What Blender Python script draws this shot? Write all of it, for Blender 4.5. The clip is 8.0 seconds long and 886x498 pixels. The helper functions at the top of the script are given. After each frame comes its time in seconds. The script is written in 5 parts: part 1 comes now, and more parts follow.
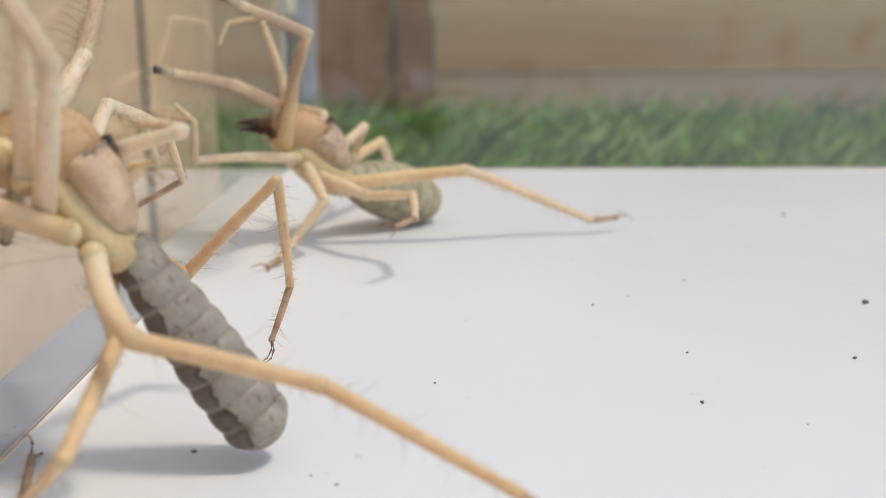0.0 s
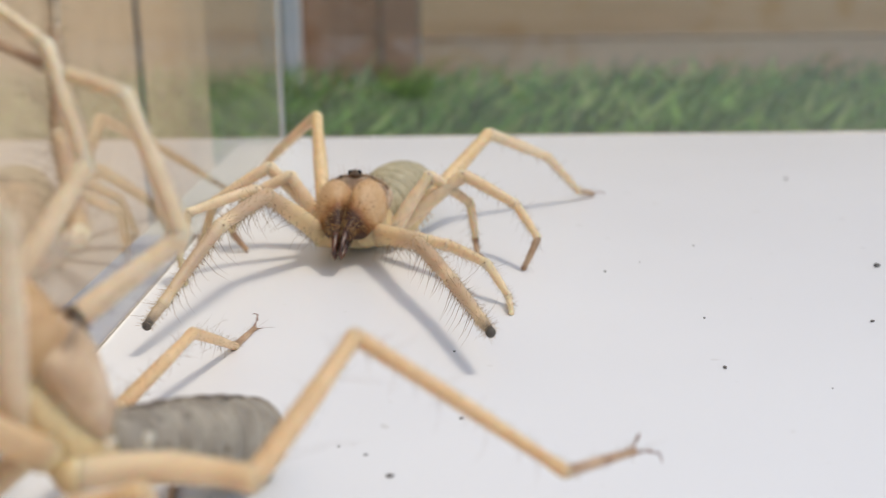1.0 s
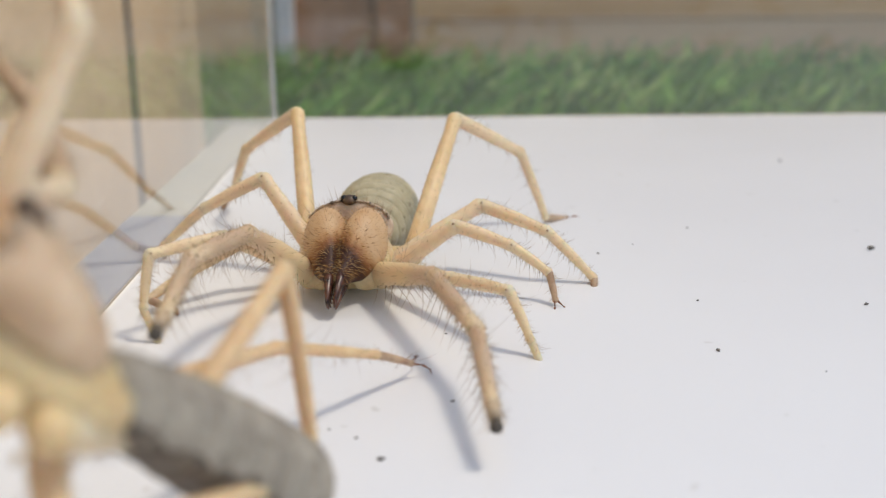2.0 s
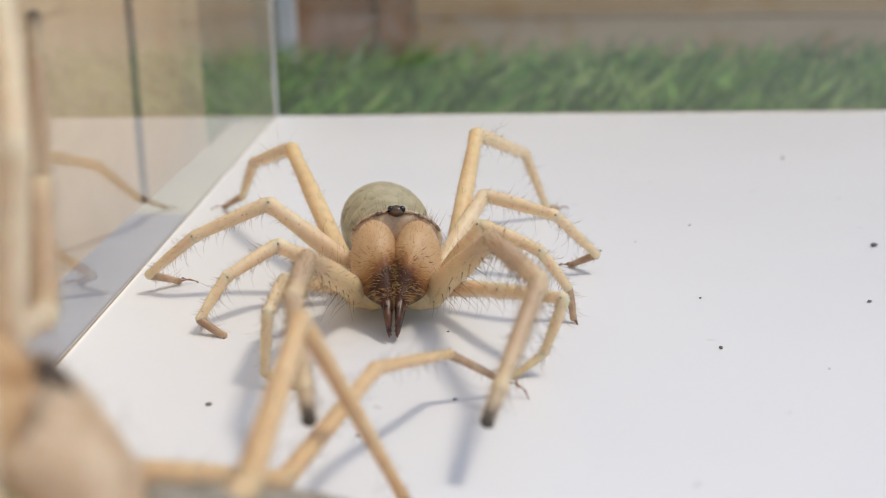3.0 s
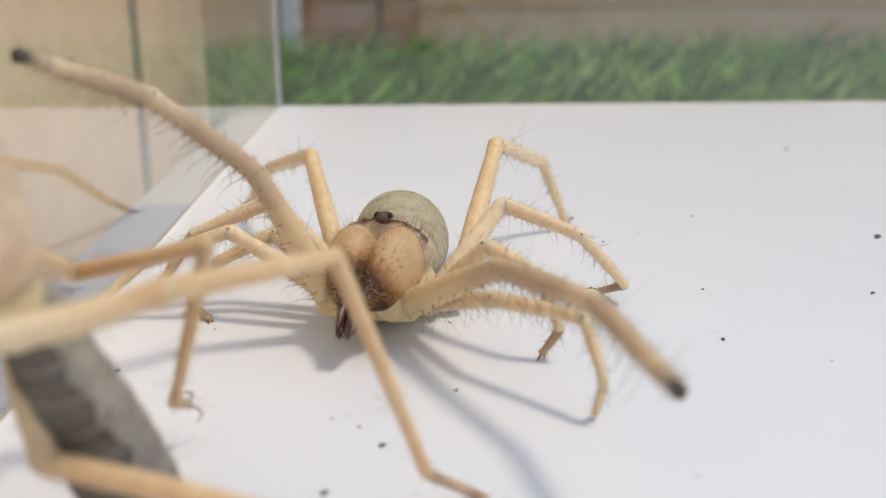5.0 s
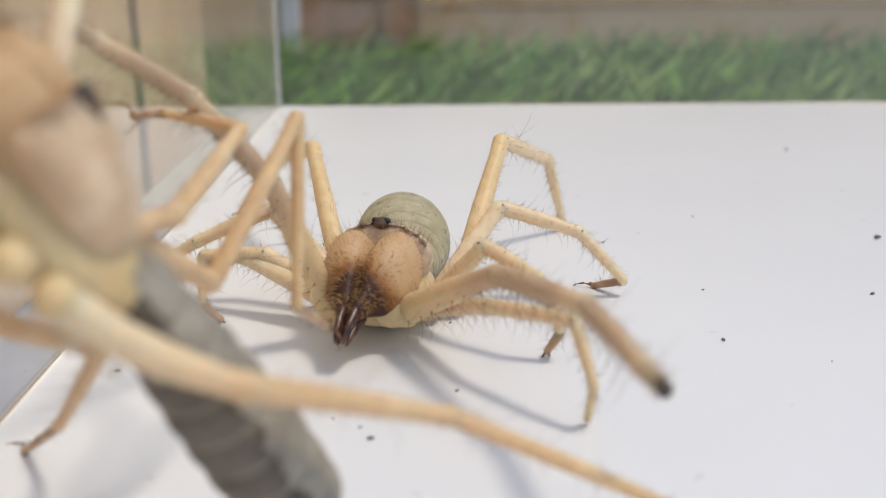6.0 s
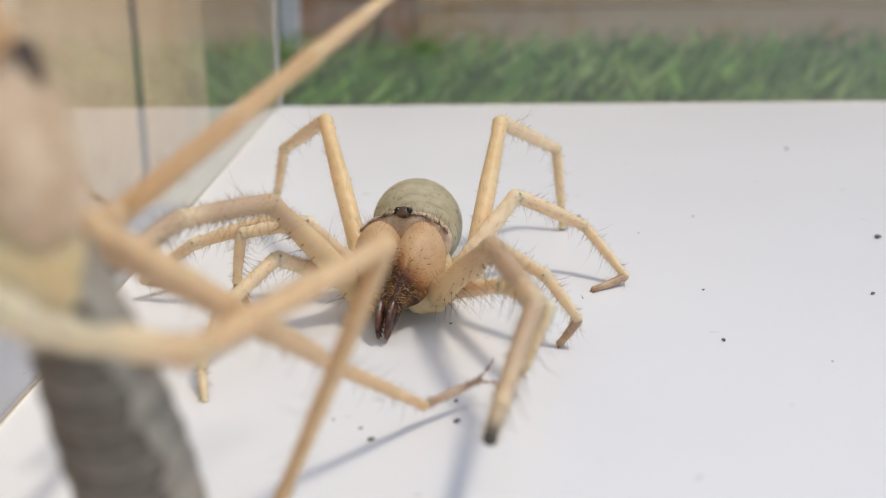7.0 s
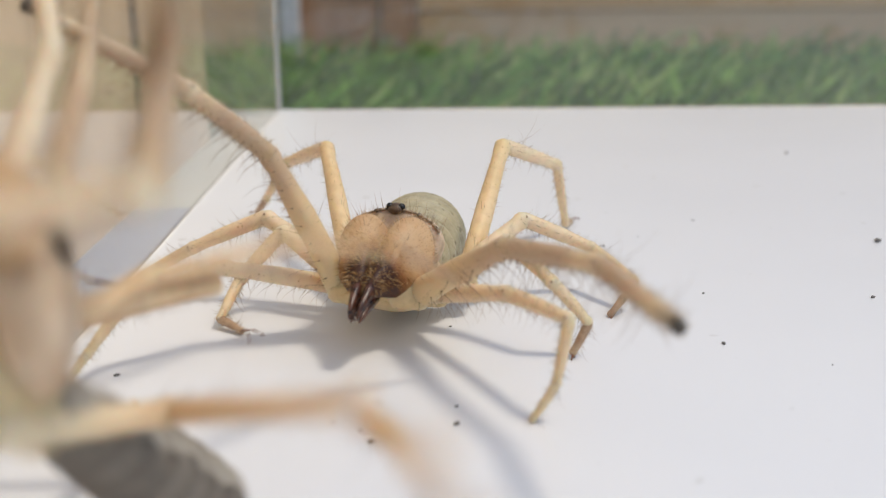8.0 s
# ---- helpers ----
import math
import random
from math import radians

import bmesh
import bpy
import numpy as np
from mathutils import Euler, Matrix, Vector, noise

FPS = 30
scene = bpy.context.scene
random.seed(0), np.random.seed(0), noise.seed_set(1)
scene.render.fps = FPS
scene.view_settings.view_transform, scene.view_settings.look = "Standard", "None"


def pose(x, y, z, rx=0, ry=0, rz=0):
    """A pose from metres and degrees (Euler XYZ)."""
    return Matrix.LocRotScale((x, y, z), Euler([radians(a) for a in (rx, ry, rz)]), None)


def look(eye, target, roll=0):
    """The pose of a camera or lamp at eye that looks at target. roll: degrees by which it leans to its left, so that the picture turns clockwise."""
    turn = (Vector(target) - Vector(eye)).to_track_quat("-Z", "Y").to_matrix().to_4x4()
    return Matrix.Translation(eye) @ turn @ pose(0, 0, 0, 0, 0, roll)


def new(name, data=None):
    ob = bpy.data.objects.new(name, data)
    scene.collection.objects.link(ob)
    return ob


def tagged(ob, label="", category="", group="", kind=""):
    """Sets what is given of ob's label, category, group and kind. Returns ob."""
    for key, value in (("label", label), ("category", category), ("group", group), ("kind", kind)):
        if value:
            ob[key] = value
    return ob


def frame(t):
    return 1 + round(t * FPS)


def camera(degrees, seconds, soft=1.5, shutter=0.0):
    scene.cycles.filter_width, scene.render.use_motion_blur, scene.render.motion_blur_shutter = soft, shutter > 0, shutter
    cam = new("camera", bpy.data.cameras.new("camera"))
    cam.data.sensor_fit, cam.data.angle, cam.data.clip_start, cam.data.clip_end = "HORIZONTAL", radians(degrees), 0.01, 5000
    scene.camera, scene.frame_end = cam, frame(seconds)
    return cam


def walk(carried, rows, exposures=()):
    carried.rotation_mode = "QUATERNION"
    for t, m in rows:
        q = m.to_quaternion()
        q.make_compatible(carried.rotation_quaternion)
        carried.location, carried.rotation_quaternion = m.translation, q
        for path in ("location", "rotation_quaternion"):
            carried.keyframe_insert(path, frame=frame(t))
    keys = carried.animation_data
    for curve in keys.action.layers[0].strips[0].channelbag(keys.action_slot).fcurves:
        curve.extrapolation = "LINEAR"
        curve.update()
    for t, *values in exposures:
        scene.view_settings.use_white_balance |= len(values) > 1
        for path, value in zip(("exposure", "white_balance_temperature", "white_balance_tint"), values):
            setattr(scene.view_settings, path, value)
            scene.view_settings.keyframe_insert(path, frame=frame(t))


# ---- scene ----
cam = camera(44.91, 8.0, soft=0.8, shutter=0.5)
cam.data.dof.use_dof = True
cam.data.dof.focus_distance = 0.152
cam.data.dof.aperture_fstop = 22.0
walk(cam, [
    (0.0, pose(0.00468, -0.00291, 0.05194, 76.825, 0.197, 0.599)),
    (0.3, pose(0.00496, -0.00278, 0.05178, 77.015, 0.243, 0.553)),
    (0.5, pose(0.00460, -0.00352, 0.05212, 76.893, 0.231, 0.528)),
    (0.6, pose(0.00310, -0.00295, 0.05199, 76.648, 0.414, 0.450)),
    (0.7, pose(0.00101, -0.00279, 0.05202, 76.302, 0.614, 0.285)),
    (0.8, pose(0.00032, -0.00197, 0.05151, 75.906, 0.511, 0.063)),
    (0.9, pose(-0.00022, -0.00158, 0.05124, 75.537, 0.498, -0.185)),
    (1.0, pose(-0.00042, -0.00129, 0.05139, 75.143, 0.521, -0.512)),
    (1.5, pose(-0.00031, -0.00038, 0.05113, 74.285, 0.282, -0.856)),
    (3.0, pose(-0.00018, 0.00024, 0.05089, 74.062, 0.411, -0.733)),
    (3.5, pose(-0.00000, -0.00000, 0.05100, 73.733, 0.418, -0.616)),
    (4.0, pose(-0.00009, 0.00034, 0.05100, 73.486, 0.415, -0.580)),
    (4.5, pose(0.00016, 0.00052, 0.05088, 73.535, 0.419, -0.512)),
    (6.0, pose(-0.00010, 0.00041, 0.05100, 73.534, 0.322, -0.539)),
    (6.5, pose(-0.00006, 0.00033, 0.05100, 73.574, 0.394, -0.541)),
    (7.0, pose(-0.00007, 0.00046, 0.05115, 73.502, 0.427, -0.547)),
    (7.5, pose(-0.00006, 0.00060, 0.05097, 73.631, 0.393, -0.553)),
    (8.0, pose(-0.00009, 0.00048, 0.05096, 73.730, 0.342, -0.535)),
], exposures=[(0.0, 0.135, 6830, 7), (8.0, 0.135, 6830, 7)])

# ---- world, sun, exposure ----
GLASS_X = -0.0471
BACK_Y = 0.3291
SUN = Vector((0.45, -0.10, 1.0)).normalized()

world = bpy.data.worlds.new("sky")
scene.world = world
world.use_nodes = True
wn = world.node_tree
sky = wn.nodes.new("ShaderNodeTexSky")
sky.sky_type = "NISHITA"
sky.sun_disc = False
sky.sun_elevation = math.asin(SUN.z)
sky.sun_rotation = math.atan2(SUN.x, SUN.y)
wn.links.new(sky.outputs[0], wn.nodes["Background"].inputs[0])
wn.nodes["Background"].inputs[1].default_value = 0.15

sun = new("sun", bpy.data.lights.new("sun", "SUN"))
sun.data.energy, sun.data.angle, sun.data.color = 1.4, radians(9.0), (1.0, 0.92, 0.82)
sun.matrix_world = look(SUN * 2.0, (0, 0, 0))


# ---- materials ----
def material(name, rough=0.5, spec=0.5, metallic=0.0, sss=0.0):
    m = bpy.data.materials.new(name)
    m.use_nodes = True
    b = m.node_tree.nodes["Principled BSDF"]
    b.inputs["Roughness"].default_value = rough
    b.inputs["Specular IOR Level"].default_value = spec
    b.inputs["Metallic"].default_value = metallic
    if sss:
        b.inputs["Subsurface Weight"].default_value = sss
        b.inputs["Subsurface Scale"].default_value = 0.0024
        b.inputs["Subsurface Radius"].default_value = (1.0, 0.62, 0.38)
    return m, m.node_tree, b


def ramp(nt, fac, stops):
    r = nt.nodes.new("ShaderNodeValToRGB")
    while len(r.color_ramp.elements) < len(stops):
        r.color_ramp.elements.new(0.5)
    for e, (p, c) in zip(r.color_ramp.elements, stops):
        e.position, e.color = p, (*c, 1)
    nt.links.new(fac, r.inputs[0])
    return r.outputs[0]


def noise_fac(nt, scale, detail=4.0, stretch=(1, 1, 1), distort=0.0, coords="Object"):
    tc = nt.nodes.new("ShaderNodeTexCoord")
    mp = nt.nodes.new("ShaderNodeMapping")
    mp.inputs["Scale"].default_value = stretch
    nz = nt.nodes.new("ShaderNodeTexNoise")
    nz.inputs["Scale"].default_value = scale
    nz.inputs["Detail"].default_value = detail
    nz.inputs["Distortion"].default_value = distort
    nt.links.new(tc.outputs[coords], mp.inputs[0])
    nt.links.new(mp.outputs[0], nz.inputs["Vector"])
    return nz.outputs["Fac"]


def blend(nt, fac, a, b, kind="MIX"):
    m = nt.nodes.new("ShaderNodeMix")
    m.data_type, m.blend_type = "RGBA", kind
    for sock, v in ((m.inputs[0], fac), (m.inputs[6], a), (m.inputs[7], b)):
        if isinstance(v, bpy.types.NodeSocket):
            nt.links.new(v, sock)
        else:
            sock.default_value = v if isinstance(v, float) else (*v, 1)
    return m.outputs[2]


def bump(nt, b, fac, strength, distance):
    n = nt.nodes.new("ShaderNodeBump")
    n.inputs["Strength"].default_value, n.inputs["Distance"].default_value = strength, distance
    nt.links.new(fac, n.inputs["Height"])
    nt.links.new(n.outputs[0], b.inputs["Normal"])


def mottled(name, dark, light, scale, rough=0.45, sss=0.0, fine=6.0, strength=0.25, distance=0.0001, spec=0.5, stretch=(1, 1, 1), span=(0.35, 0.65), pores=0.0):
    """Two scales of variation and a fine relief."""
    m, nt, b = material(name, rough, spec, 0.0, sss)
    big = noise_fac(nt, scale, 3.0, stretch)
    small = noise_fac(nt, scale * fine, 4.0, stretch)
    c = ramp(nt, big, [(span[0], dark), (span[1], light)])
    s = ramp(nt, small, [(0.3, (0.90, 0.885, 0.87)), (0.6, (1.0, 1.0, 1.0))])
    c = blend(nt, 1.0, c, s, "MULTIPLY")
    if pores:
        tc, cells = nt.nodes.new("ShaderNodeTexCoord"), nt.nodes.new("ShaderNodeTexVoronoi")
        cells.inputs["Scale"].default_value = pores
        nt.links.new(tc.outputs["Object"], cells.inputs["Vector"])
        c = blend(nt, 1.0, c, ramp(nt, cells.outputs["Distance"], [(0.06, (0.62, 0.52, 0.42)), (0.14, (1, 1, 1))]), "MULTIPLY")
    nt.links.new(c, b.inputs["Base Color"])
    bump(nt, b, small, strength, distance)
    return m


# cuticle of the two animals
LEG = mottled("pale_cuticle", (0.765, 0.59, 0.385), (0.835, 0.67, 0.46), 120.0, 0.45, 0.75, spec=0.35, pores=850.0)
FEMUR = mottled("amber_cuticle", (0.75, 0.545, 0.295), (0.81, 0.615, 0.36), 120.0, 0.45, 0.75, spec=0.35, pores=850.0)
TAN_LEG = mottled("tan_cuticle", (0.67, 0.455, 0.255), (0.75, 0.54, 0.32), 120.0, 0.45, 0.7, spec=0.35, pores=850.0)
CREAM_LEG = mottled("cream_cuticle", (0.77, 0.605, 0.415), (0.84, 0.69, 0.50), 120.0, 0.40, 0.75, pores=850.0)


def graded(name, stops, length, rough=0.45, sss=0.6):
    """Cuticle that changes colour along a limb piece of that length (mm)."""
    m, nt, b = material(name, rough, 0.4, 0.0, sss)
    tc = nt.nodes.new("ShaderNodeTexCoord")
    sp = nt.nodes.new("ShaderNodeSeparateXYZ")
    nt.links.new(tc.outputs["Object"], sp.inputs[0])
    mr = nt.nodes.new("ShaderNodeMapRange")
    mr.inputs["From Max"].default_value = length * 0.001
    nt.links.new(sp.outputs["X"], mr.inputs["Value"])
    wob = nt.nodes.new("ShaderNodeMath")
    wob.operation = "MULTIPLY_ADD"
    wob.inputs[1].default_value = 0.22
    nt.links.new(noise_fac(nt, 420.0, 3.0), wob.inputs[0])
    nt.links.new(mr.outputs[0], wob.inputs[2])
    nt.links.new(ramp(nt, wob.outputs[0], stops), b.inputs["Base Color"])
    bump(nt, b, noise_fac(nt, 900.0, 3.0), 0.25, 0.0001)
    return m


PALP_FEMUR = graded("palp_femur", [(0.1, (0.77, 0.58, 0.32)), (0.75, (0.75, 0.55, 0.31)), (1.05, (0.60, 0.425, 0.27))], 20)
PALP = graded("palp_tibia", [(0.10, (0.63, 0.455, 0.275)), (0.30, (0.54, 0.39, 0.26)), (0.85, (0.54, 0.39, 0.265)), (1.05, (0.72, 0.56, 0.37))], 17)
PALP_END = graded("palp_metatarsus", [(0.10, (0.70, 0.53, 0.345)), (0.24, (0.54, 0.395, 0.27)), (0.7, (0.57, 0.425, 0.29)), (1.05, (0.72, 0.56, 0.37))], 16)
PALP_TIP = graded("palp_tip", [(0.50, (0.60, 0.46, 0.31)), (0.85, (0.32, 0.25, 0.18)), (1.08, (0.09, 0.075, 0.06))], 4.0, 0.6, 0.0)
NEAR_FEMUR = graded("near_femur", [(0.35, (0.80, 0.64, 0.43)), (0.85, (0.78, 0.58, 0.36)), (1.1, (0.70, 0.49, 0.285))], 13.8)
SOLE = mottled("reddish_tarsus", (0.34, 0.205, 0.125), (0.55, 0.38, 0.245), 400.0, 0.45, 0.2)
CLAW = mottled("claw_brown", (0.20, 0.075, 0.035), (0.36, 0.15, 0.075), 900.0, 0.35)
SETAE = mottled("setae_brown", (0.17, 0.10, 0.05), (0.42, 0.27, 0.15), 700.0, 0.5)


def bristle_material():
    """Glossy bristles, each of its own tone from dark red-brown to gold."""
    m, nt, b = material("golden_bristles", 0.25, 0.6)
    g = nt.nodes.new("ShaderNodeNewGeometry")
    c = ramp(nt, g.outputs["Random Per Island"], [(0.0, (0.10, 0.04, 0.015)), (0.35, (0.34, 0.15, 0.045)), (0.7, (0.62, 0.36, 0.13)), (1.0, (0.85, 0.64, 0.34))])
    nt.links.new(c, b.inputs["Base Color"])
    return m


FUZZ = mottled("pale_down", (0.58, 0.42, 0.24), (0.76, 0.60, 0.38), 700.0, 0.4)
GOLD = bristle_material()
JAW = mottled("jaw_brown", (0.022, 0.008, 0.006), (0.13, 0.048, 0.026), 900.0, 0.22)
EYE = mottled("eye_black", (0.004, 0.004, 0.004), (0.012, 0.010, 0.010), 600.0, 0.22)
TUBERCLE = mottled("tubercle_brown", (0.04, 0.025, 0.016), (0.15, 0.09, 0.05), 900.0, 0.35)
SHIELD = mottled("shield_pale", (0.47, 0.335, 0.225), (0.68, 0.51, 0.36), 620.0, 0.42, 0.3)
RIM = mottled("rim_brown", (0.07, 0.05, 0.035), (0.50, 0.37, 0.25), 700.0, 0.45, span=(0.38, 0.60))
PEACH_SHIELD = mottled("shield_peach", (0.60, 0.41, 0.255), (0.77, 0.59, 0.41), 260.0, 0.34, 0.5)
COXA = mottled("coxal_cuticle", (0.65, 0.465, 0.24), (0.78, 0.60, 0.345), 220.0, 0.36, 0.7, pores=850.0)


def bulb_material():
    """Peach chelicerae that turn red-brown towards the fingers."""
    m, nt, b = material("chelicera_peach", 0.52, 0.4, 0.0, 0.25)
    tc = nt.nodes.new("ShaderNodeTexCoord")
    sp = nt.nodes.new("ShaderNodeSeparateXYZ")
    nt.links.new(tc.outputs["Object"], sp.inputs[0])
    mr = nt.nodes.new("ShaderNodeMapRange")
    mr.inputs["From Min"].default_value, mr.inputs["From Max"].default_value = 0.0034, 0.0100
    add = nt.nodes.new("ShaderNodeMath")
    add.operation = "MULTIPLY_ADD"
    add.inputs[1].default_value = -0.75
    nt.links.new(sp.outputs["Z"], add.inputs[0])
    nt.links.new(sp.outputs["Y"], add.inputs[2])
    side = nt.nodes.new("ShaderNodeMath")
    side.operation = "ABSOLUTE"
    nt.links.new(sp.outputs["X"], side.inputs[0])
    inner = nt.nodes.new("ShaderNodeMath")
    inner.operation = "MULTIPLY_ADD"
    inner.inputs[1].default_value = -0.95
    nt.links.new(side.outputs[0], inner.inputs[0])
    nt.links.new(add.outputs[0], inner.inputs[2])
    nt.links.new(inner.outputs[0], mr.inputs["Value"])
    wob = noise_fac(nt, 500.0, 4.0)
    mix = nt.nodes.new("ShaderNodeMath")
    mix.operation = "MULTIPLY_ADD"
    mix.inputs[1].default_value = 0.5
    nt.links.new(wob, mix.inputs[0])
    nt.links.new(mr.outputs[0], mix.inputs[2])
    c = ramp(nt, mix.outputs[0], [(0.22, (0.61, 0.395, 0.215)), (0.50, (0.52, 0.295, 0.13)), (0.74, (0.30, 0.12, 0.04)), (1.0, (0.06, 0.020, 0.010))])
    tcv = nt.nodes.new("ShaderNodeTexVoronoi")
    tcv.inputs["Scale"].default_value = 1900.0
    nt.links.new(tc.outputs["Object"], tcv.inputs["Vector"])
    dots = ramp(nt, tcv.outputs["Distance"], [(0.08, (0.62, 0.52, 0.44)), (0.20, (1, 1, 1))])
    nt.links.new(blend(nt, 1.0, c, dots, "MULTIPLY"), b.inputs["Base Color"])
    bump(nt, b, noise_fac(nt, 1800.0, 2.0), 0.3, 0.0001)
    return m


BULB = bulb_material()


def board_material():
    m, nt, b = material("white_board", 0.32, 0.45)
    c = ramp(nt, noise_fac(nt, 9.0, 3.0), [(0.3, (0.80, 0.80, 0.81)), (0.7, (0.86, 0.86, 0.865))])
    fine = noise_fac(nt, 900.0, 3.0)
    spots = ramp(nt, noise_fac(nt, 260.0, 1.0), [(0.20, (0.86, 0.85, 0.83)), (0.26, (1, 1, 1))])
    nt.links.new(blend(nt, 1.0, c, spots, "MULTIPLY"), b.inputs["Base Color"])
    bump(nt, b, fine, 0.08, 0.0001)
    return m


BOARD = board_material()
GRIT = mottled("grit_grey", (0.10, 0.09, 0.08), (0.32, 0.30, 0.28), 1500.0, 0.8)


def glass_material(name, dust_haze, ior, fade=0.0):
    """Clear acrylic with a thin uneven film, part dust, part painted haze, thinning out towards the corner where fade
    says over how many metres.
    """
    m, nt, b = material(name, 0.0)
    b.inputs["Transmission Weight"].default_value = 1.0
    b.inputs["IOR"].default_value = ior
    b.inputs["Base Color"].default_value = (0.985, 0.99, 0.99, 1)
    film = nt.nodes.new("ShaderNodeBsdfDiffuse")
    film.inputs[0].default_value = (0.76, 0.69, 0.57, 1)
    fac = nt.nodes.new("ShaderNodeMapRange")
    fac.inputs["To Min"].default_value, fac.inputs["To Max"].default_value = dust_haze * 0.6, dust_haze * 1.4
    nt.links.new(noise_fac(nt, 22.0, 5.0), fac.inputs["Value"])
    amount = fac.outputs[0]
    # glare that grows away from the corner is painted into the film
    if fade:
        tc, sp = nt.nodes.new("ShaderNodeTexCoord"), nt.nodes.new("ShaderNodeSeparateXYZ")
        along, thin = nt.nodes.new("ShaderNodeMapRange"), nt.nodes.new("ShaderNodeMath")
        nt.links.new(tc.outputs["Object"], sp.inputs[0])
        nt.links.new(sp.outputs["X"], along.inputs["Value"])
        along.inputs["From Min"].default_value, along.inputs["From Max"].default_value = GLASS_X, GLASS_X + fade
        along.inputs["To Min"].default_value, along.inputs["To Max"].default_value = 0.15, 1.7
        thin.operation = "MULTIPLY"
        nt.links.new(amount, thin.inputs[0])
        nt.links.new(along.outputs[0], thin.inputs[1])
        amount = thin.outputs[0]
    mix = nt.nodes.new("ShaderNodeMixShader")
    nt.links.new(amount, mix.inputs[0])
    nt.links.new(b.outputs[0], mix.inputs[1])
    nt.links.new(film.outputs[0], mix.inputs[2])
    nt.links.new(mix.outputs[0], nt.nodes["Material Output"].inputs[0])
    return m


GLASS = glass_material("clear_glass", 0.06, 1.78)
GLASS_HAZED = glass_material("hazed_acrylic", 0.06, 1.5, 0.30)


def stained(m, scale, tone, span):
    """Darker weather stains over a wood."""
    nt = m.node_tree
    b = nt.nodes["Principled BSDF"]
    was = b.inputs["Base Color"].links[0].from_socket
    s = ramp(nt, noise_fac(nt, scale, 2.0), [(span[0], tone), (span[1], (1, 1, 1))])
    nt.links.new(blend(nt, 1.0, was, s, "MULTIPLY"), b.inputs["Base Color"])
    return m


TAN = mottled("tan_fibreboard", (0.91, 0.66, 0.425), (0.96, 0.735, 0.50), 14.0, 0.75, 0.0, 9.0, 0.2, 0.0005)
BROWN = mottled("brown_plank", (0.86, 0.485, 0.25), (0.96, 0.62, 0.35), 9.0, 0.65, 0.0, 5.0, 0.3, 0.001, stretch=(0.25, 1, 2.5))
RUSSET = mottled("russet_plank", (0.46, 0.235, 0.135), (0.58, 0.315, 0.195), 9.0, 0.6, 0.0, 5.0, 0.3, 0.001, stretch=(2.5, 1, 0.25))
stained(BROWN, 26.0, (0.92, 0.82, 0.66), (0.33, 0.45))
stained(RUSSET, 24.0, (0.80, 0.68, 0.52), (0.36, 0.50))
LILAC = mottled("painted_post", (0.74, 0.67, 0.66), (0.82, 0.76, 0.75), 12.0, 0.5)
# blue-grey holds the strip's shade and its reflected sky
STRIP = mottled("shaded_strip", (0.16, 0.20, 0.32), (0.22, 0.265, 0.40), 30.0, 0.85, spec=0.15)
# grey-green tone that paints the white board's reflection in the side pane
REFLECTION_STRIP = mottled("reflection_strip", (0.36, 0.395, 0.375), (0.42, 0.455, 0.43), 40.0, 0.7, spec=0.3)
FROST = mottled("frosted_edge", (0.40, 0.42, 0.41), (0.50, 0.52, 0.51), 60.0, 0.5, 0.3)
# dark brown that paints the shade inside the panel gap
GAP_SHADE = mottled("gap_shade", (0.10, 0.07, 0.045), (0.17, 0.12, 0.08), 60.0, 0.8)
EARTH = mottled("dark_backing", (0.05, 0.06, 0.035), (0.09, 0.10, 0.06), 12.0, 0.9)


def turf_material():
    m, nt, b = material("turf_green", 0.65, 0.15)
    g = nt.nodes.new("ShaderNodeNewGeometry")
    c = ramp(nt, g.outputs["Random Per Island"], [(0.0, (0.028, 0.09, 0.012)), (0.5, (0.13, 0.31, 0.036)), (0.85, (0.30, 0.53, 0.085)), (1.0, (0.52, 0.55, 0.24))])
    s = ramp(nt, noise_fac(nt, 14.0, 2.0), [(0.3, (0.6, 0.62, 0.6)), (0.65, (1, 1, 1))])
    nt.links.new(blend(nt, 1.0, c, s, "MULTIPLY"), b.inputs["Base Color"])
    return m


TURF = turf_material()


# ---- mesh helpers ----
MM = 0.001


def mesh_of(bm, name, mat, smooth=True):
    me = bpy.data.meshes.new(name)
    bmesh.ops.recalc_face_normals(bm, faces=bm.faces[:])
    bm.to_mesh(me)
    bm.free()
    me.materials.append(mat)
    if smooth:
        me.shade_smooth()
    return me


def part(name, bm, mat, parent, label="", smooth=True, kind=""):
    me = bm if isinstance(bm, bpy.types.Mesh) else mesh_of(bm, name, mat, smooth)
    ob = new(name, me)
    ob.parent = parent
    return tagged(ob, label, kind=kind)


def loft(bm, rings, sides=14, axis="X"):
    """A skin over rings (s, offset_a, offset_b, radius_a, radius_b) along X or Y, closed at both ends."""
    loops = []
    for s, oa, ob, ra, rb in rings:
        row = []
        for k in range(sides):
            a = 2 * math.pi * k / sides
            p, q = oa + ra * math.cos(a), ob + rb * math.sin(a)
            row.append(bm.verts.new((s, p, q) if axis == "X" else (p, s, q)))
        loops.append(row)
    for r0, r1 in zip(loops, loops[1:]):
        for k in range(sides):
            bm.faces.new((r0[k], r0[(k + 1) % sides], r1[(k + 1) % sides], r1[k]))
    bm.faces.new(loops[0])
    bm.faces.new(loops[-1])
    return bm


